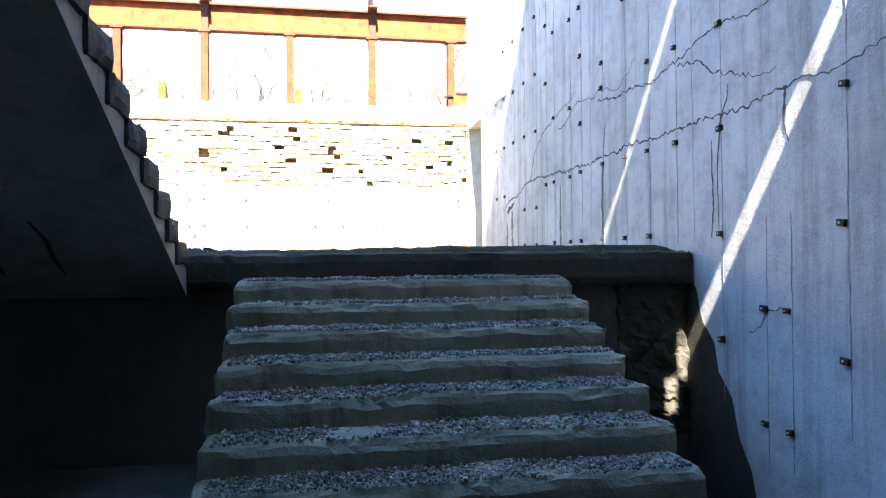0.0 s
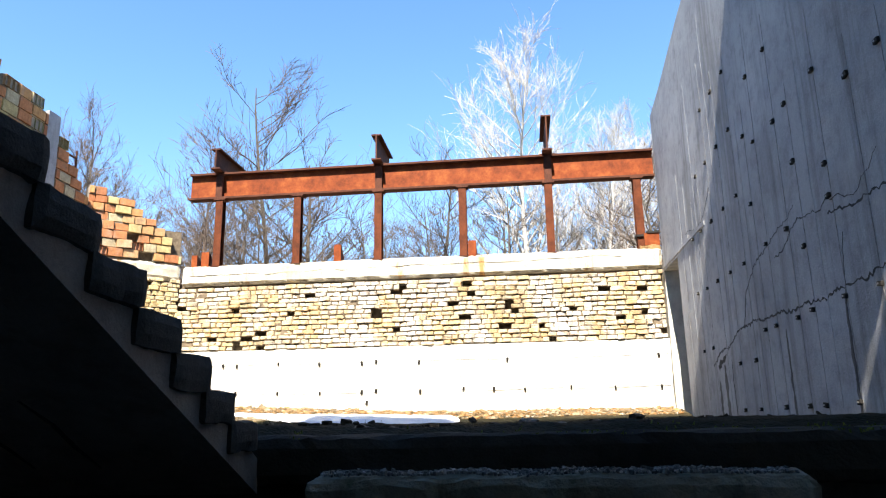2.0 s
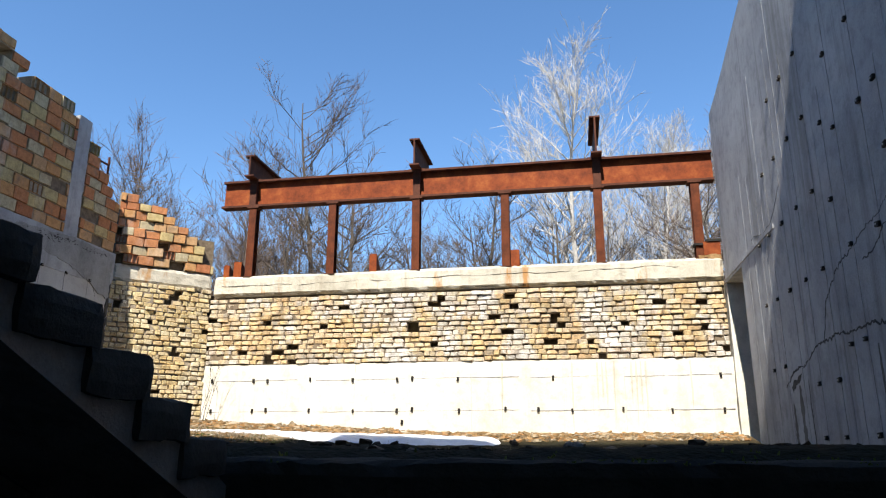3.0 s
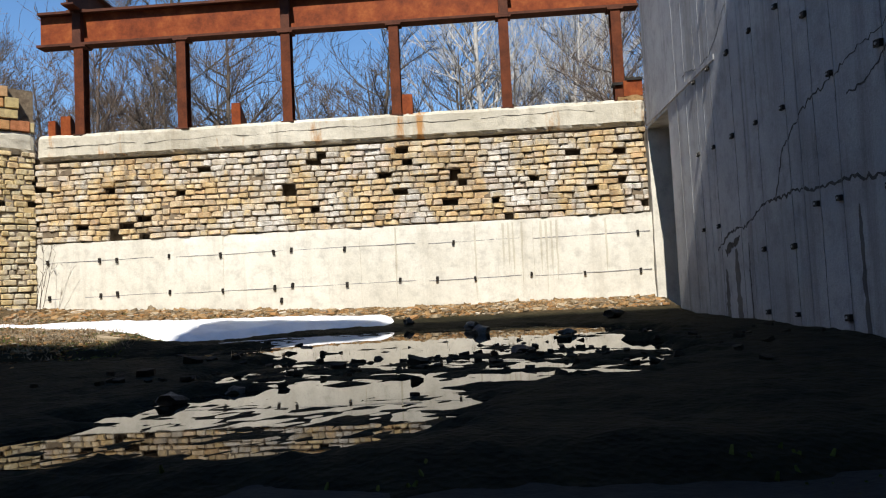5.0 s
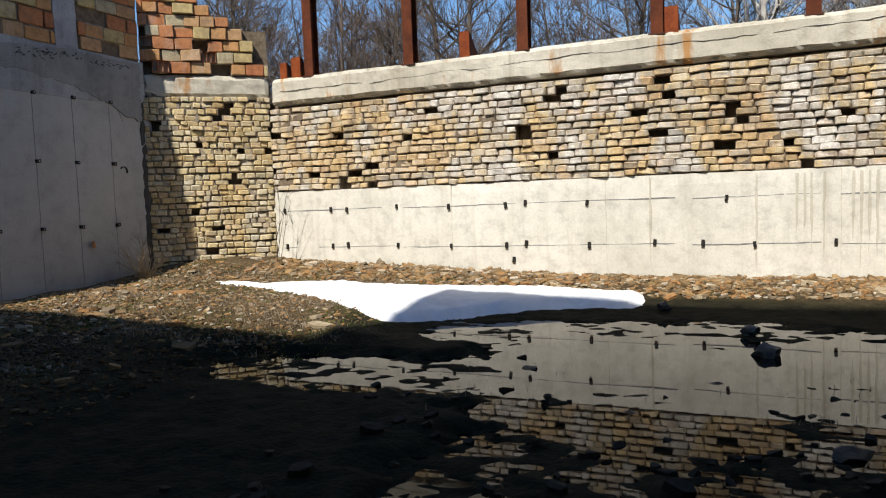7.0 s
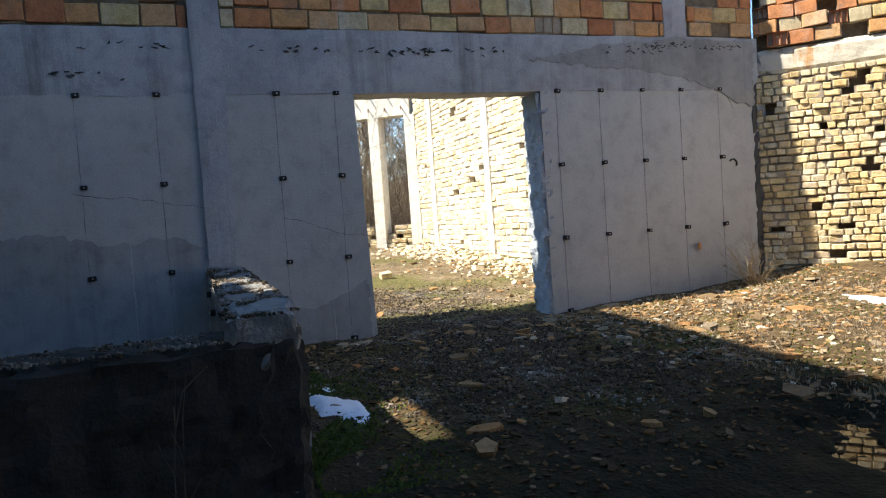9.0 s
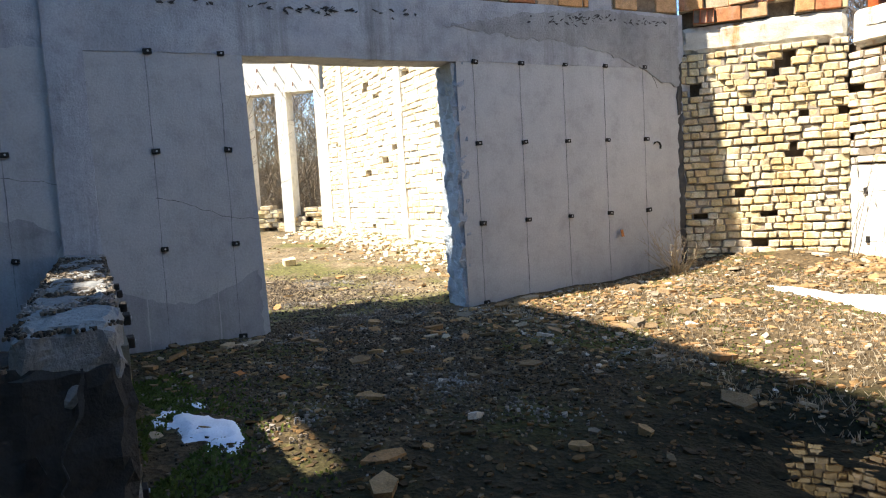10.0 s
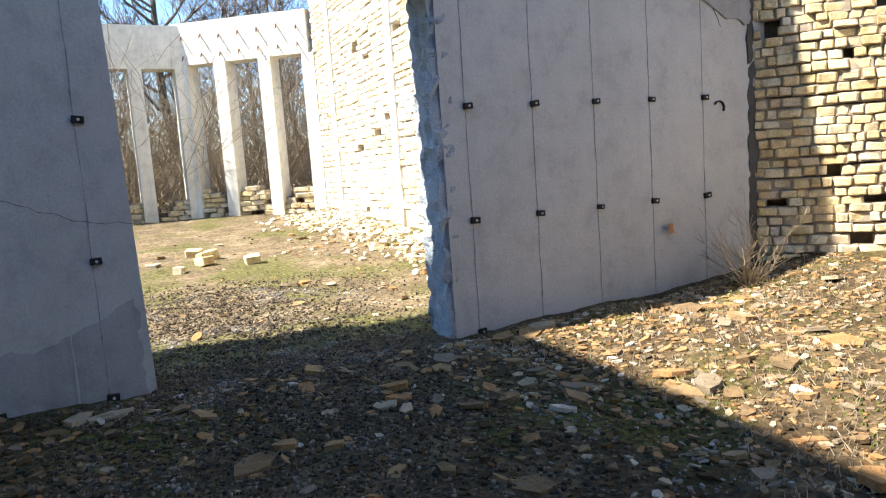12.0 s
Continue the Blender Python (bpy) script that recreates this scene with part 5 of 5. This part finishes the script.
scatter("wall_crumbs", "crumbled aggregate on the broken top of the low wall", 5000,
        lambda r: (r.uniform(-7.5, -3.64), r.uniform(7.22, 7.55)) if r.random() < 0.7 else (r.uniform(-3.95, -3.6), r.uniform(5.6, 7.5)),
        (0.006, 0.02), 0.7, slabs, rnd, GRIT, lambda x, y: 1.095 if y > 7.21 and x < -3.95 else 0.965 if y < 7.2 else 1.07)


def block(x, y, s, label, me):
    ob = new("loose_stone", me)
    ob.matrix_basis = pose(x, y, ground_z(x, y) + s[2] * 0.38, rnd.uniform(-8, 8), rnd.uniform(-8, 8), rnd.uniform(0, 360)) @ Matrix.Diagonal((*s, 1))
    return tagged(ob, label, "stone", "loose stones")




def lump_mesh(seed, mat):
    r = random.Random(seed)
    bm = bmesh.new()
    bmesh.ops.create_icosphere(bm, subdivisions=2, radius=0.55)
    for v in bm.verts:
        d = 1 + 0.75 * noise.noise(v.co * 2.6 + Vector((seed, 0, 0))) + r.uniform(-0.14, 0.14)
        v.co = Vector((v.co.x * d, v.co.y * d, max(-0.4, v.co.z * d)))
    me = bpy.data.meshes.new("lump")
    bm.to_mesh(me)
    bm.free()
    me.materials.append(mat)
    return me


lump = piece_mesh("lump", YELLOW, 61, 0.08, 0.07)
DARKSTONE = pieces("wet_dark_stone", [(0.0, (0.06, 0.05, 0.04)), (0.5, (0.1, 0.085, 0.07))], False, (0.03, 0.03, 0.025), 0.7, 0.6)
lump_dark = lump_mesh(62, DARKSTONE)
for x, y, s in ((0.66, 12.15, (0.2, 0.16, 0.15)), (-0.28, 13.9, (0.12, 0.1, 0.1)), (2.3, 13.5, (0.2, 0.16, 0.12)), (0.55, 12.9, (0.16, 0.12, 0.1)), (-0.1, 10.4, (0.2, 0.1, 0.06)), (0.35, 11.2, (0.17, 0.1, 0.06)),
                (-1.0, 11.3, (0.18, 0.11, 0.06)), (1.5, 11.4, (0.16, 0.1, 0.07)), (1.0, 10.0, (0.2, 0.12, 0.07)), (-0.6, 8.3, (0.1, 0.08, 0.06)), (-0.8, 8.0, (0.12, 0.1, 0.07))):
    block(x, y, s, "wet dark stone standing in the puddle", lump_dark)
for x, y, s in ((-13.48, 9.85, (0.28, 0.2, 0.14)), (-13.0, 9.75, (0.26, 0.18, 0.12)), (-12.7, 10.35, (0.2, 0.16, 0.12)), (-13.9, 9.7, (0.22, 0.16, 0.12)), (-12.6, 9.4, (0.18, 0.13, 0.1))):
    block(x, y, s, "squared pale building stone lying on wet grass", lump)


def weed(name, label, x, y, count, size, spread, rnd, mat, lean=(0, 0)):
    v, f = [], []
    for _ in range(count):
        d = Vector((rnd.uniform(-spread, spread) + lean[0], rnd.uniform(-spread, spread) + lean[1], 1)).normalized()
        l = rnd.uniform(*size)
        px, py = x + rnd.uniform(-0.08, 0.08), y + rnd.uniform(-0.08, 0.08)
        st = limb(v, f, Vector((px, py, ground_z(px, py) - 0.03)), d, l, 0.006, 0.002, 5, 3, 0.14, rnd)
        for _k in range(5):
            p, d2, r = st[rnd.randint(2, 5)]
            limb(v, f, p, (d2 + Vector((rnd.uniform(-1, 1), rnd.uniform(-1, 1), rnd.uniform(-0.3, 0.7)))).normalized(), l * rnd.uniform(0.12, 0.3), 0.003, 0.0015, 2, 3, 0.2, rnd)
    return tagged(new(name, mesh_of(name, v, f, mat)), label, "plant")


weed("dry_weed", "dry grey weed stalks at the foot of the corner wall", -7.2, 13.6, 46, (0.3, 0.85), 1.1, rnd, DRY)
weed("sapling", "thin leafless sapling in front of the concrete foot", -6.05, 15.1, 4, (0.9, 1.5), 0.25, rnd, BARK)
weed("sapling", "thin bare sapling growing before the low wall", -3.2, 7.0, 2, (0.7, 1.0), 0.3, rnd, BARK)
v, f = [], []
for i in range(320):
    x, y = rnd.uniform(-1.2, 1.8), rnd.gauss(11.0, 0.5)
    limb(v, f, Vector((x, y, ground_z(x, y) - 0.02)), Vector((rnd.uniform(-0.4, 0.4), rnd.uniform(-0.4, 0.4), 1)).normalized(), rnd.uniform(0.03, 0.08), 0.003, 0.001, 2, 3, 0.2, rnd)
tagged(new("reeds", mesh_of("reeds", v, f, DRY)), "short dry grass blades standing in the puddle", "grass", kind="stuff")
for x, y, s in ((XL + 0.05, 13.1, 0.13), (-6.2, 8.35, 0.1), (-5.9, 8.6, 0.09)):
    bm = prism([(math.cos(i * 0.785) * (0.5 if i % 2 else 0.28) * s, math.sin(i * 0.785) * (0.5 if i % 2 else 0.28) * s) for i in range(8)], "z", 0, 0.004)
    z = 0.85 if x < XL + 0.2 else ground_z(x, y) + 0.03
    bmesh.ops.transform(bm, matrix=pose(x, y, z, 0, 80 if x < XL + 0.2 else 15, 30), verts=bm.verts)
    tagged(part("fallen_leaf", bm, LEAF, None), "curled brown fallen oak leaf", "leaf", "fallen leaves")
rnd = random.Random(57)
for name, label, mat, count, tall in (("dry_grass", "pale dry grass stubble on the sunny stony ground", DRY, 5200, (0.02, 0.07)), ("moss", "olive green moss on the sunny ground by the snow", MOSS, 5200, (0.01, 0.026))):
    v, f = [], []
    for i in range(count):
        x, y = XL + 0.2 + 4.6 * rnd.random(), rnd.uniform(11.0, 14.5)
        patch = noise.noise(Vector((x * 1.1, y * 1.4, 11)))
        if not open_ground(x, y) or (patch < 0.0 if mat is MOSS else patch > 0.12):
            continue
        limb(v, f, Vector((x, y, ground_z(x, y) - 0.004)), Vector((rnd.uniform(-0.8, 0.8), rnd.uniform(-0.8, 0.8), 1)).normalized(), rnd.uniform(*tall), 0.009 if mat is MOSS else 0.004, 0.003 if mat is MOSS else 0.0015, 1, 3, 0.2, rnd)
    tagged(new(name, mesh_of(name, v, f, mat)), label, "grass" if mat is DRY else "moss", kind="stuff")
rnd = random.Random(53)
v, f = [], []
for i in range(6500):
    x, y = rnd.uniform(-6.6, -3.7), 7.62 + abs(rnd.gauss(0, 0.32))
    if noise.noise(Vector((x * 1.8, y * 2.5, 2))) < -0.12:
        continue
    limb(v, f, Vector((x, y, ground_z(x, y) - 0.004)), Vector((rnd.uniform(-0.7, 0.7), rnd.uniform(-0.7, 0.7), 1)).normalized(), rnd.uniform(0.01, 0.028), 0.010, 0.004, 1, 3, 0.2, rnd)
tagged(new("moss", mesh_of("moss", v, f, MOSS)), "cushions of green moss along the foot of the low wall", "moss", kind="stuff")
rnd = random.Random(51)
v, f = [], []
for i in range(2600):
    x, y = rnd.uniform(-0.9, XR) , LAND_Y + 0.03 + abs(rnd.gauss(0, 0.13))
    if noise.noise(Vector((x * 1.4, y * 2, 6))) < -0.05 - 0.06 * x:
        continue
    limb(v, f, Vector((x, y, max(ground_z(x, y), LAND_Z - 0.02) - 0.006)), Vector((rnd.uniform(-0.6, 0.6), rnd.uniform(-0.6, 0.6), 1)).normalized(), rnd.uniform(0.012, 0.03), 0.009, 0.004, 1, 3, 0.2, rnd)
tagged(new("moss", mesh_of("moss", v, f, MOSS)), "tufts of green moss along the landing edge", "moss", kind="stuff")

# ---- stones and bricks of the walls ----
stones = [piece_mesh("stone", STONE, 200 + i, 0.12, 0.075) for i in range(14)]
ochres = [piece_mesh("stone", YELLOW, 230 + i, 0.11, 0.075) for i in range(12)]
bricks = [piece_mesh("brick", BRICK, 260 + i, 0.035, 0.02) for i in range(5)]
hollow = piece_mesh("brick", BRICK, 280, 0.03, 0.01, True)
rnd = random.Random(301)
courses(wall_far, "stone", stones, STONE_JOINED, (-6.32, YF, 0), (1, 0, 0), XR + 6.30, 1.50, 2.83, 0.092, (0.11, 0.25), 0.18, 0.05, rnd, keep=lambda s: s > 4.2, gap=0.009, tilt=2.8, out=0.032, bed=0.026, mortar=MORTAR)
rnd = random.Random(302)
courses(wall_corner, "stone", ochres, YELLOW_JOINED, D0, DU, DL, 0.05, 3.0, 0.088, (0.08, 0.21), 0.16, 0.03, rnd, gap=0.009, tilt=2.4, out=0.026, bed=0.022, mortar=BED)
rnd = random.Random(303)
courses(wall_upper, "brick", bricks, BRICK, (XL, 13.12, 0), (0, 1, 0), 1.02, 3.46, 5.5, 0.2, (0.28, 0.36), 0.28, 0.04, rnd, top=lambda s: 5.4 - 0.9 * smooth(0.1, 0.9, s), holes=hollow, out=0.012)
courses(wall_upper, "brick", bricks, BRICK, (XL, 7.54, 0), (0, 1, 0), 5.23, 3.46, 6.4, 0.2, (0.28, 0.37), 0.28, 0.02, rnd, top=lambda s: 6.5 - 0.85 * smooth(2.4, 5.3, s), holes=hollow, out=0.012)
courses(wall_upper, "brick", bricks, BRICK, (XL, 5.4, 0), (0, 1, 0), 1.84, 3.46, 4.3, 0.2, (0.28, 0.37), 0.28, 0.02, rnd, holes=hollow, out=0.012)
courses(wall_corner_upper, "brick", bricks, BRICK, D0, DU, DL, 3.30, 4.8, 0.165, (0.2, 0.31), 0.26, 0.04, rnd, top=lambda s: 4.80 - 0.42 * s - 0.5 * smooth(1.35, 1.75, s), holes=hollow, out=0.04, tilt=3.4, gap=0.011, mortar=BED)
rnd = random.Random(304)
courses(wall_room, "stone", ochres, ROOM_STONE, (RX, RY, 0), (1, 0, 0), 11.2, 0.15, 6.6, 0.115, (0.2, 0.42), 0.17, 0.015, rnd, keep=lambda s: False, top=lambda s: 6.4 if s < 8 else 4.9, gap=0.010, bed=0.012, mortar=BED_PALE)
courses(bay, "stone", ochres, YELLOW_JOINED, E1 - bay_n * 0.42, -bay_u, (E1 - E0).length, 0.5, 1.5, 0.13, (0.15, 0.4), 0.3, 0.12, rnd, top=lambda s: 1.26 + 0.13 * math.sin(s * 5), out=0.08, tilt=5)
courses(bay_2, "stone", ochres, YELLOW_JOINED, E2 - bay2_n * 0.42, -bay2_u, (E2 - E1).length, 0.5, 1.4, 0.13, (0.15, 0.4), 0.3, 0.08, rnd, top=lambda s: 1.12 + 0.1 * math.sin(s * 5), out=0.06, tilt=5)
